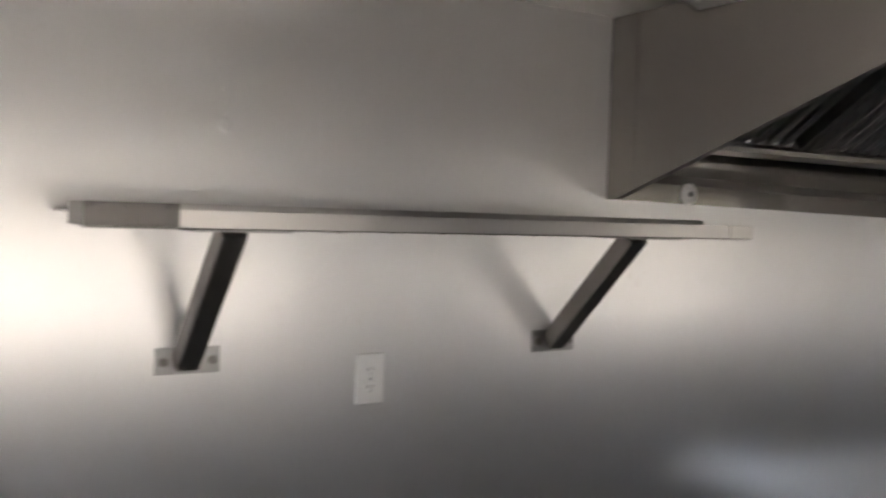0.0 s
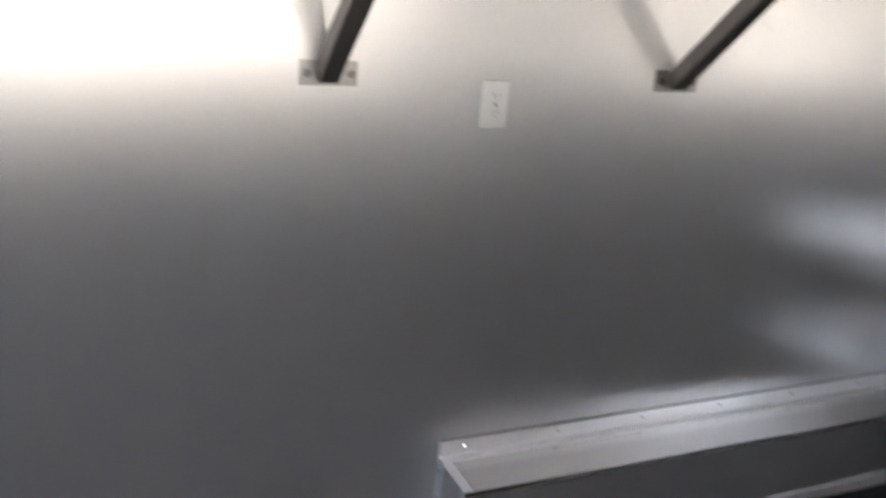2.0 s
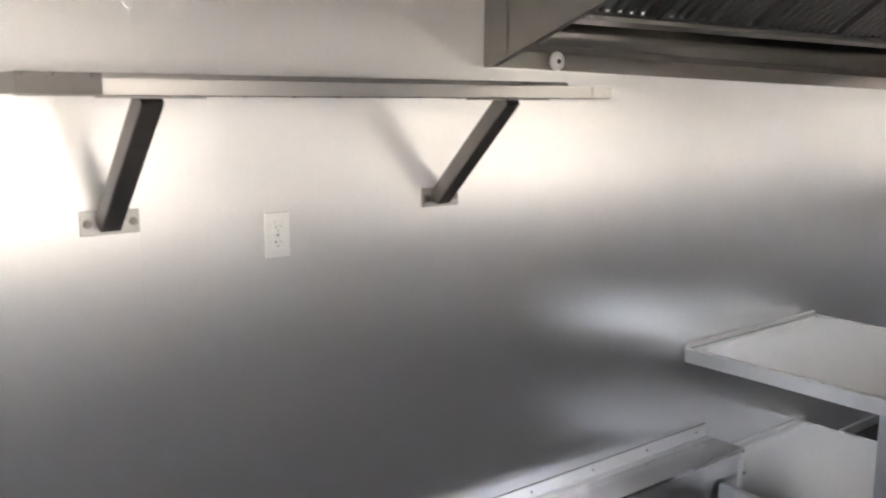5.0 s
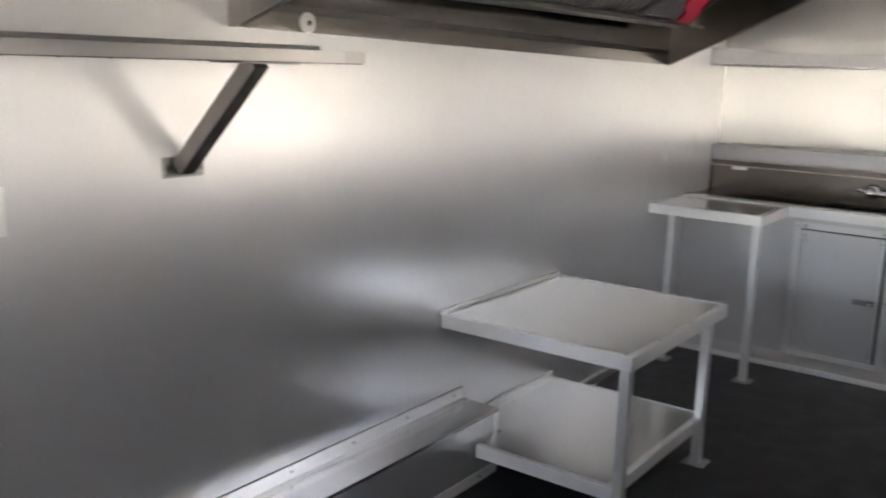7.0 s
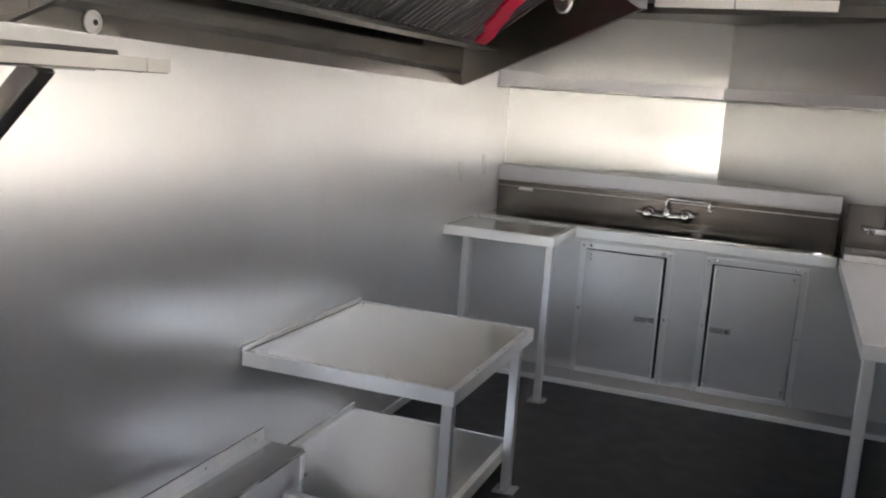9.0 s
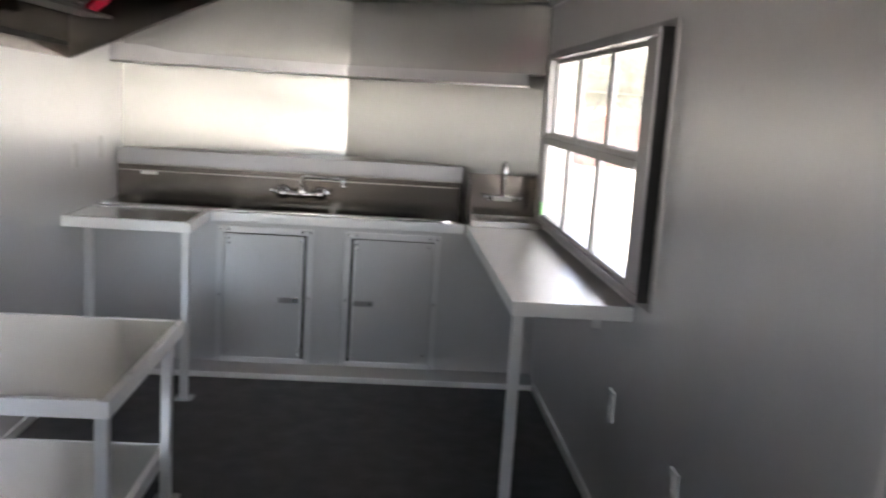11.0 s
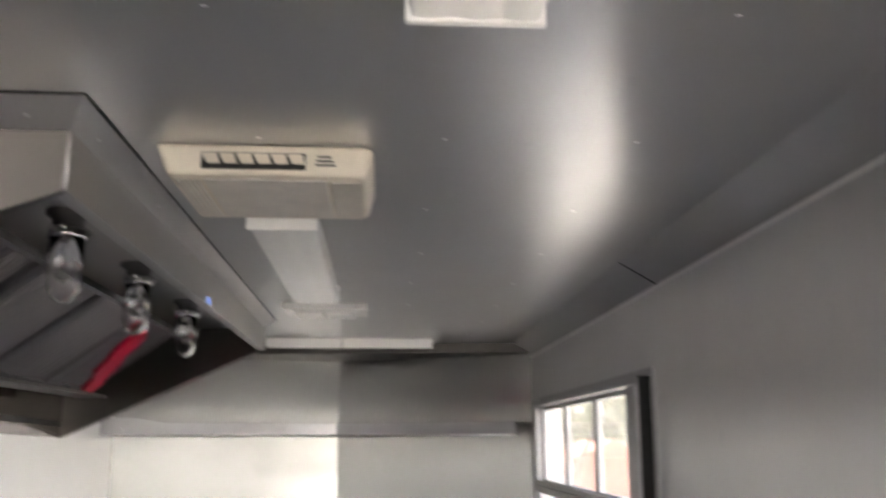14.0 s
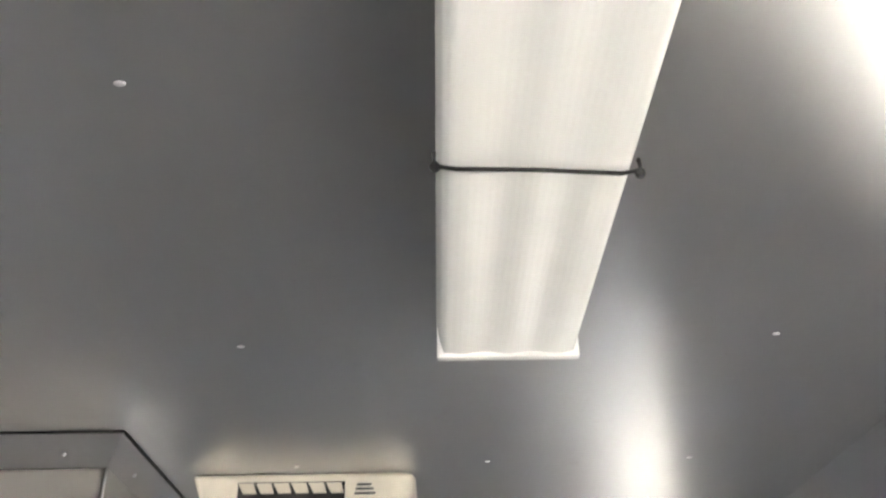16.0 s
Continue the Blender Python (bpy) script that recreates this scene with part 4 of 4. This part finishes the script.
part("edge_angle", one(RX - 0.003, RY - 0.003, 0.828, RX, CY - 0.005, 0.878, 0.0008), ALU_EDGE, ct)
part("edge_angle", one(RX, RY - 0.003, 0.828, W - 0.002, RY, 0.878, 0.0008), ALU_EDGE, ct)
part("edge_flange", one(RX, RY, 0.875, W - 0.002, RY + 0.02, 0.878), ALU_EDGE, ct)
leg(rc, RX + 0.024, RY + 0.024, 0.852)
bm = bmesh.new()
box(bm, W - 0.045, RY + 0.4, 0.70, W - 0.005, RY + 0.44, 0.852, 0.003)
part("wall_brace", bm, ALU, rc)

# ---------------------------------------------------------------- windows


def sliding_window(name, y0, y1, z0, z1, proud, side, head, cols, rail_z, stile, xs_up, xs_lo, label, dark_end, fw):
    """An aluminium window in the right wall: frame, upper and lower sashes, panes."""
    t = thing(name, (W, (y0 + y1) / 2, z0), label, "window", kind="structure")
    xi = W - proud
    for k, b in enumerate(((y0, z0, y1, z0 + head), (y0, z1 - head, y1, z1), (y0, z0 + head, y0 + side, z1 - head), (y1 - side, z0 + head, y1, z1 - head))):
        part("window_frame", one(xi, b[0] + 0.001, b[1] + 0.001, W + 0.085, b[2] - 0.001, b[3] - 0.001, 0.003), WINFRAME if dark_end or k < 2 else JAMB, t)
    for b in ((y0 - fw, z0 - fw, y1 + fw, z0), (y0 - fw, z1, y1 + fw, z1 + fw), (y0 - fw, z0, y0, z1), (y1, z0, y1 + fw, z1)):
        part("flange", one(W - 0.008, b[0], b[1], W - 0.0005, b[2], b[3], 0.001), WINFRAME if dark_end else FLANGE, t)
    if dark_end:
        part("seal", one(xi + 0.008, y0 - 0.0065, z0 + 0.003, W - 0.009, y0 - 0.0005, z1 - 0.003), BLACK, t, "black rubber side seal")
    else:
        je = y1 - side
        for a, b in ((-0.0125, -0.008), (0.004, 0.008), (0.031, 0.042)):
            part("track_groove", one(W + a, je - 0.0045, z0 + head, W + b, je - 0.0005, z1 - head), DARKTUBE, t, "dark track groove")
        part("jamb_channel", one(W + 0.044, je - 0.041, z0 + head, W + 0.069, je - 0.0045, z1 - head, 0.001), JAMB, t)
        part("channel_gasket", one(W + 0.0405, je - 0.041, rail_z - 0.02, W + 0.0438, je - 0.031, z1 - head), BLACK, t, "black channel gasket")
        part("track_fin", one(W - 0.004, je - 0.010, z0 + head, W - 0.001, je - 0.001, z1 - head, 0.0006), FLANGE, t)
        part("jamb_liner", one(W + 0.010, je - 0.040, z0 + head, W + 0.030, je - 0.001, 1.186, 0.003), LINER, t, "mauve-grey vinyl jamb liner")
        part("liner_cap", one(W + 0.008, je - 0.043, 1.1865, W + 0.032, je - 0.001, 1.196, 0.002), FLANGE, t)
        bm = bmesh.new()
        rod(bm, (W + 0.022, je - 0.062, 1.262), (W + 0.016, je - 0.050, 1.294), 0.013, 16)
        part("balance_shoe", bm, DARKTUBE, t, "dark sash balance shoe")
    ya, yb = y0 + side, y1 - side - (0.0 if dark_end else 0.040)
    ys = [ya + (yb - ya) * i / cols for i in range(cols + 1)]
    for i in range(cols):
        a, b = ys[i], ys[i + 1]
        last = i == cols - 1 and not dark_end
        for part_name, lo, hi, xs in (("upper_sash", rail_z - (0.0 if dark_end else 0.02), z1 - head, xs_up), ("lower_sash", z0 + head, rail_z + (0.006 if dark_end else -0.04), xs_lo)):
            upper = part_name == "upper_sash"
            s0, s1, end = stile, stile, b
            if not dark_end:
                s0 = s1 = 0.036 if upper else 0.042
                if last and not upper:
                    s1, end = 0.006, b + 0.034
            bm = bmesh.new()
            box(bm, xs, a, lo, xs + 0.022, a + s0, hi, 0.002)
            box(bm, xs, end - s1, lo, xs + 0.022, end, hi, 0.002)
            box(bm, xs, a + s0, lo, xs + 0.022, end - s1, lo + 0.02, 0.002)
            box(bm, xs, a + s0, hi - 0.02, xs + 0.022, end - s1, hi, 0.002)
            sash = part(part_name, bm, WINFRAME if dark_end else FLANGE, t)
            pane = part("pane", one(xs + 0.010, a + s0, lo + 0.02, xs + 0.014, end - s1, hi - 0.02), GLASS, sash)
            pane.visible_shadow = False
        if dark_end:
            part("meeting_rail", one(xs_lo - 0.012, a + 0.004, rail_z - 0.038, xs_lo - 0.001, b - 0.004, rail_z - 0.006, 0.002), WINDARK, t, "dark meeting rail")
            part("rail_strip", one(xs_lo - 0.010, a + 0.004, rail_z + 0.004, xs_lo - 0.001, b - 0.004, rail_z + 0.018, 0.002), WINDARK, t, "dark rail strip")
        else:
            far = b + 0.034 if last else b - 0.004
            bm = bmesh.new()
            box(bm, xs_lo - 0.014, a + 0.004, rail_z - 0.078, xs_lo - 0.001, far, rail_z - 0.040, 0.003)
            box(bm, xs_lo - 0.017, a + 0.004, rail_z - 0.062, xs_lo - 0.0135, far, rail_z - 0.052, 0.001)
            part("meeting_rail", bm, WINDARK, t, "grey meeting rail")
            part("rail_strip", one(xs_lo - 0.012, a + 0.004, rail_z - 0.021, xs_lo - 0.001, far, rail_z - 0.009, 0.002), WINDARK, t, "dull upper rail strip")
            if last:
                part("outer_stile", one(xs_up + 0.001, b - 0.012, z0 + head, xs_up + 0.021, b, rail_z - 0.021, 0.002), FLANGE, t)
    bm = bmesh.new()
    rod(bm, (xs_lo - 0.006, yb - 0.02, z0 + head + 0.05), (xs_lo - 0.0008, yb - 0.02, z0 + head + 0.05), 0.02, 20)
    for v in bm.verts:
        v.co.y += 0.0 if dark_end else 0.036
        v.co.z = z0 + head + 0.05 + (v.co.z - z0 - head - 0.05) * 1.7
    part("sticker", bm, GREEN, t, "round green sticker")
    return t


w1 = sliding_window("window_1", W1[0], W1[1], W1[2], W1[3], 0.055, 0.13, 0.03, 3, 1.378, 0.035, W - 0.020, W - 0.045,
                    "three-part aluminium serving window over the counter", True, 0.024)
w2 = sliding_window("window_2", W2[0], W2[1], W2[2], W2[3], 0.012, 0.012, 0.02, 4, 1.376, 0.03, W + 0.045, W + 0.010,
                    "wide aluminium serving window with tilted-out hatch outside", False, 0.03)
# head trim above the second window
bm = bmesh.new()
box(bm, W - 0.012, W2[0] - 0.03, W2[3] + 0.0405, W - 0.0005, W2[1] - 0.012, W2[3] + 0.044, 0.0008)
box(bm, W - 0.012, W2[1] - 0.015, W2[3] + 0.0315, W - 0.0005, W2[1] - 0.012, W2[3] + 0.0405)
part("head_angle", bm, DARKTUBE, w2, "thin dark head angle")
bm = bmesh.new()
prism(bm, [(W - 0.0005, W2[0] - 0.02, W2[3] + 0.046), (W - 0.009, W2[0] - 0.02, W2[3] + 0.048), (W - 0.007, W2[0] - 0.02, W2[3] + 0.070), (W - 0.0005, W2[0] - 0.02, W2[3] + 0.074)], (0, W2[1] - W2[0] - 0.055, 0))
part("head_bar", bm, WALL, w2, "folded cover strip above the window")


def hatch(y0, y1, z, rise):
    t = thing("serving_hatch", (W + 0.1, (y0 + y1) / 2, z), "white awning hatch held open on gas struts", "hatch", "hatches")
    m = Matrix.Translation((W + 0.1, 0, z)) @ Matrix.Rotation(-radians(rise), 4, "Y")
    bm = bmesh.new()
    box(bm, 0.0, y0, 0.0, 0.86, y1, 0.03, 0.004, m)
    part("hatch_panel", bm, HATCH, t)
    bm = bmesh.new()
    for b in ((0.0, y0, -0.02, 0.03, y1, -0.001), (0.83, y0, -0.02, 0.86, y1, -0.001), (0.03, y0, -0.02, 0.83, y0 + 0.03, -0.001), (0.03, y1 - 0.03, -0.02, 0.83, y1, -0.001)):
        box(bm, *b, 0.002, m)
    part("hatch_rim", bm, WINFRAME, t)
    for y in (y0 + 0.10, y1 - 0.09):
        top_p = Vector((W + 0.326, y, z - 0.11))
        bot_p = Vector((W + 0.12, y, z - 0.457))
        mid_p = bot_p.lerp(top_p, 0.4)
        bm = bmesh.new()
        rod(bm, mid_p, top_p, 0.009, 12)
        st = part("gas_strut", bm, STRUT, t, "dark grey gas strut", True)
        bm = bmesh.new()
        rod(bm, bot_p, mid_p, 0.005, 10)
        part("piston", bm, STRUT, st, "", True)
        bm = bmesh.new()
        rod(bm, top_p, (W + 0.30, y, z + 0.2 * math.tan(radians(rise)) - 0.005), 0.004, 8)
        part("strut_bracket", bm, HATCH, st)
    bm = bmesh.new()
    yy = y1 - 0.14
    box(bm, W + 0.165, yy - 0.016, z - 0.092, W + 0.205, yy + 0.016, z - 0.062, 0.003)
    rod(bm, (W + 0.185, yy, z - 0.064), (W + 0.185, yy, z + 0.085 * math.tan(radians(rise)) - 0.002), 0.005, 8)
    part("catch", bm, WINDARK, t)
    return t


hatch(W2[0] - 0.06, W2[1] + 0.06, 1.81, 24)
hatch(W1[0] - 0.06, W1[1] + 0.06, 1.83, 26)

# ---------------------------------------------------------------- ceiling fittings
ac = thing("air_conditioner", (1.29, 1.0, H), "ivory plastic ceiling air conditioner with front louvres", "air conditioner")
AX0, AX1, AY0, AY1, AZ = 1.092, 1.502, 0.838, 1.20, 2.075
bm = bmesh.new()
box(bm, AX0, AY0, AZ, AX1, AY1, H - 0.0005)
for v in bm.verts:
    if v.co.z < AZ + 0.01:
        v.co.x += 0.022 if v.co.x < 1.29 else -0.014
        v.co.y += 0.004 if v.co.y < 1.0 else -0.02
bmesh.ops.bevel(bm, geom=[e for e in bm.edges if min(v.co.x for v in e.verts) > 1.45 and max(v.co.z for v in e.verts) > H - 0.01 and min(v.co.z for v in e.verts) < H - 0.01], offset=0.032, segments=4, affect="EDGES", profile=0.5)
bmesh.ops.bevel(bm, geom=[e for e in bm.edges if e.calc_face_angle(0) > 0.5], offset=0.011, segments=3, affect="EDGES", profile=0.6)
hsg = part("housing", bm, IVORY, ac, "", True)
AF = AY0 + 0.004
part("louvre_slot", one(1.178, AF - 0.0035, 2.086, 1.372, AF + 0.004, 2.118), SLOT, ac, "dark air outlet")
for j in range(6):
    bm = bmesh.new()
    x = 1.186 + 0.0318 * j
    prism(bm, [(x + 0.003, AF - 0.0085, 2.0965), (x + 0.0265, AF - 0.0085, 2.0965), (x + 0.0195, AF - 0.003, 2.1185), (x - 0.009, AF - 0.003, 2.1185)], (0, 0.006, 0))
    part("louvre", bm, IVORY, ac)
for j in range(3):
    part("printed_mark", one(1.39 + 0.002 * j, AF - 0.0042, 2.094 + 0.008 * j, 1.428 - 0.004 * j, AF - 0.002, 2.098 + 0.008 * j), INK, ac)
for xs, n in ((1.125, 5), (1.42, 6)):
    for j in range(n):
        part("rib", one(xs + j * 0.0095, 0.875, AZ - 0.003, xs + j * 0.0095 + 0.005, 1.15, AZ + 0.0005, 0.0008), IVORY_DK, ac)
part("filter_door", one(1.178, 0.87, AZ - 0.002, 1.41, 1.155, AZ + 0.001, 0.001), IVORY_DK, ac)


def wrap_light(name, x0, x1, y0, y1, z, label, wave):
    t = thing(name, ((x0 + x1) / 2, y0, H), label, "ceiling light", "wraparound lights")
    part("base_pan", one(x0 + 0.01, y0 + 0.004, H - 0.02, x1 - 0.01, y1 - 0.004, H - 0.0005), ENAMEL, t)
    bm = bmesh.new()
    n = 44
    w = x1 - x0
    prof = []
    for k in range(n + 1):
        f = k / n
        edge = min(f, 1 - f) / 0.05
        zz = z + wave * math.cos(6 * math.pi * f)
        if edge < 1:
            zz += (H - z - 0.012) * (1 - edge) ** 1.6 * 0.7
        prof.append((x0 + w * f, zz))
    rows = [[bm.verts.new((x, y, zz)) for x, zz in prof] for y in (y0 + 0.012, y1 - 0.012)]
    for k in range(n):
        bm.faces.new((rows[0][k], rows[1][k], rows[1][k + 1], rows[0][k + 1]))
    part("diffuser", bm, LENS, t, "smooth white acrylic diffuser", True)
    for ya in (y0, y1 - 0.013):
        part("end_cap", one(x0, ya, z - 0.005, x1, ya + 0.013, H - 0.0005, 0.003), ENAMEL, t)
    return t


f1 = wrap_light("ceiling_light", 1.540, 1.706, -1.05, 0.178, 2.068, "white wraparound fluorescent ceiling light held by black cord", 0.0014)
f2 = wrap_light("ceiling_light", 1.205, 1.368, 1.235, 2.41, 2.068, "white wraparound fluorescent ceiling light near the air conditioner", 0.0004)
f3 = wrap_light("ceiling_light", 0.728, 0.892, -1.05, 0.163, 2.068, "white wraparound fluorescent ceiling light near the hood", 0.0008)
bm = bmesh.new()
tube(bm, [(1.538, -0.203, 2.082), (1.5385, -0.206, 2.066), (1.556, -0.208, 2.0615), (1.62, -0.207, 2.0605), (1.69, -0.199, 2.0615), (1.7075, -0.196, 2.067), (1.708, -0.190, 2.082)], 0.0019, 8)
part("cord", bm, BLACK, f1, "thin black cord looped under the light", True)
for p in ((1.706, -0.196, 2.064), (1.539, -0.205, 2.066)):
    bm = bmesh.new()
    ball(bm, p, 0.0048, 1, 1, 1, 8)
    part("cord_knot", bm, BLACK, f1)

cl = thing("dome_lamp", (1.29, 2.91, H), "small rectangular ceiling lamp with clear lens", "ceiling lamp")
part("frame", one(1.125, 2.80, H - 0.028, 1.46, 3.02, H - 0.0005, 0.006), ENAMEL, cl)
part("lens", one(1.16, 2.835, H - 0.031, 1.425, 2.985, H - 0.027, 0.001), LENS, cl, "white acrylic lens")
for xa, xb in ((1.175, 1.285), (1.30, 1.41)):
    for j in range(2):
        bm = bmesh.new()
        rod(bm, (xa, 2.88 + 0.06 * j, H - 0.034), (xb, 2.88 + 0.06 * j, H - 0.034), 0.014, 12)
        part("tube", bm, ENAMEL, cl)
st = thing("strip_light", (1.3, 4.3, H), "slim white two-part strip light on the ceiling edge", "strip light")
for xa, xb in ((0.91, 1.31), (1.315, 1.80)):
    part("strip", one(xa, 4.06, H - 0.052, xb, 4.10, H - 0.0005, 0.004), ENAMEL, st)

# ---------------------------------------------------------------- outside
bm = bmesh.new()
bmesh.ops.create_grid(bm, x_segments=40, y_segments=40, size=1500)
for v in bm.verts:
    v.co.z = -0.75
solid("ground", bm, GROUND, "pale gravel yard", "ground", kind="structure")


def car(x, y, rz, paint, label):
    t = thing("parked_car", (0, 0, 0), label, "car", "parked cars")
    bm = bmesh.new()
    side = [(-2.2, 0.35), (-2.2, 0.8), (-1.3, 0.95), (-0.75, 1.4), (0.75, 1.42), (1.5, 0.98), (2.15, 0.88), (2.2, 0.35)]
    prism(bm, [(a, -0.85, b) for a, b in side], (0, 1.7, 0))
    bmesh.ops.bevel(bm, geom=list(bm.edges), offset=0.08, segments=2, affect="EDGES")
    part("body", bm, paint, t, "", True)
    for s in (-0.86, 0.855):
        bm = bmesh.new()
        prism(bm, [(-1.1, s, 0.95), (-0.68, s, 1.32), (0.68, s, 1.34), (1.25, s, 0.97)], (0, 0.006, 0))
        part("side_glass", bm, SLOT, t)
    for a in (-1.35, 1.35):
        for s in (-0.88, 0.68):
            bm = bmesh.new()
            rod(bm, (a, s, 0.32), (a, s + 0.2, 0.32), 0.32, 20)
            wh = part("wheel", bm, TYRE, t)
            bm = bmesh.new()
            rod(bm, (a, s - 0.005, 0.32), (a, s + 0.205, 0.32), 0.2, 16)
            part("rim", bm, FILTER, wh)
    t.matrix_basis = pose(x, y, -0.75, 0, 0, rz)


car(7.5, 10.0, 60, CARGREY, "grey parked car on the gravel yard")
car(27.0, 12.0, 100, CARDARK, "dark parked car by the shed")
for x, y, rz, half in ((6.70, 5.77, -28, 0.40), (7.30, 5.36, -80, 0.22), (8.4, 6.45, -12, 0.2)):
    bm = bmesh.new()
    mm = pose(x, y, -0.75, 0, 0, rz)
    box(bm, -half, -0.06, 0.0, half, 0.06, 0.13, 0.012, mm)
    solid("steel_beam", bm, BLUEP, "blue painted steel beam lying on gravel", "beam", "beams")
fence = thing("board_fence", (30, 20, -0.75), "low grey weathered board fence before the trees", "fence")
for k in range(32):
    part("board", one(30.0, 6.0 + k * 0.9, -0.75, 30.05, 6.86 + k * 0.9, 0.30 + 0.04 * math.sin(k * 2.3)), FENCEM, fence)
bm = bmesh.new()
box(bm, 34, 4, -0.75, 38, 14, 1.9, 0.05)
prism(bm, [(33.7, 3.8, 1.9), (38.3, 3.8, 1.9), (36, 3.8, 2.9)], (0, 10.4, 0))
solid("shed", bm, FENCEM, "grey weathered shed across the yard", "shed")
bm = bmesh.new()
box(bm, 9.6, 36, -0.75, 12.2, 41, 1.0, 0.05)
prism(bm, [(9.4, 35.8, 1.0), (12.4, 35.8, 1.0), (10.9, 35.8, 1.7)], (0, 5.4, 0))
solid("barn", bm, BRICKISH, "faded red barn behind the yard", "barn")


def tree(x, y, h, seed, group):
    rng = random.Random(seed)
    t = thing("tree", (x, y, -0.75), "roadside tree with thin spring foliage, haze put in its colour", "tree", group)
    bm = bmesh.new()
    rod(bm, (x, y, -0.75), (x + rng.uniform(-0.3, 0.3), y, h * 0.7), h * 0.022, 8, h * 0.008)
    for _ in range(9):
        z = rng.uniform(0.3, 0.65) * h
        a = rng.uniform(0, 6.28)
        r = rng.uniform(0.12, 0.28) * h
        rod(bm, (x, y, z), (x + r * math.cos(a), y + r * math.sin(a), z + r * 0.8), h * 0.009, 6, h * 0.003)
    part("trunk", bm, BARK, t)
    verts, faces = [], []
    clumps = [(rng.uniform(0, 6.28), rng.random() ** 0.5, rng.uniform(-1, 1), rng.uniform(0.10, 0.2) * h) for _ in range(26)]
    for n in range(3900):
        a, f, u, size = clumps[n % 26]
        rad = h * 0.48 * f * math.sqrt(1 - 0.75 * u * u)
        mid = Vector((x + rad * math.cos(a), y + rad * math.sin(a), h * 0.5 + u * h * 0.42))
        off = Vector((rng.gauss(0, 1), rng.gauss(0, 1), rng.gauss(0, 0.75))) * size * 0.55
        q = Euler((rng.uniform(0, 6), rng.uniform(0, 6), rng.uniform(0, 6))).to_quaternion()
        s = rng.uniform(0.10, 0.24)
        i = len(verts)
        verts += [mid + off + q @ Vector(p) for p in ((-s, 0, 0), (0, -s * 0.5, 0.05), (s, 0, 0), (0, s * 0.5, 0.05))]
        faces.append((i, i + 1, i + 2, i + 3))
    me = bpy.data.meshes.new("crown")
    me.from_pydata(verts, [], faces)
    me.materials.append(LEAFM)
    cr = new("crown", me)
    cr.parent = t
    cr.matrix_parent_inverse = t.matrix_basis.inverted()


rng = random.Random(4)
for k in range(38):
    ang = radians(5 + k * 2.15 + rng.uniform(-0.6, 0.6))
    d = rng.uniform(54, 80)
    tree(W + d * math.cos(ang), d * math.sin(ang), rng.uniform(6.5, 11.5), 20 + k, "trees")
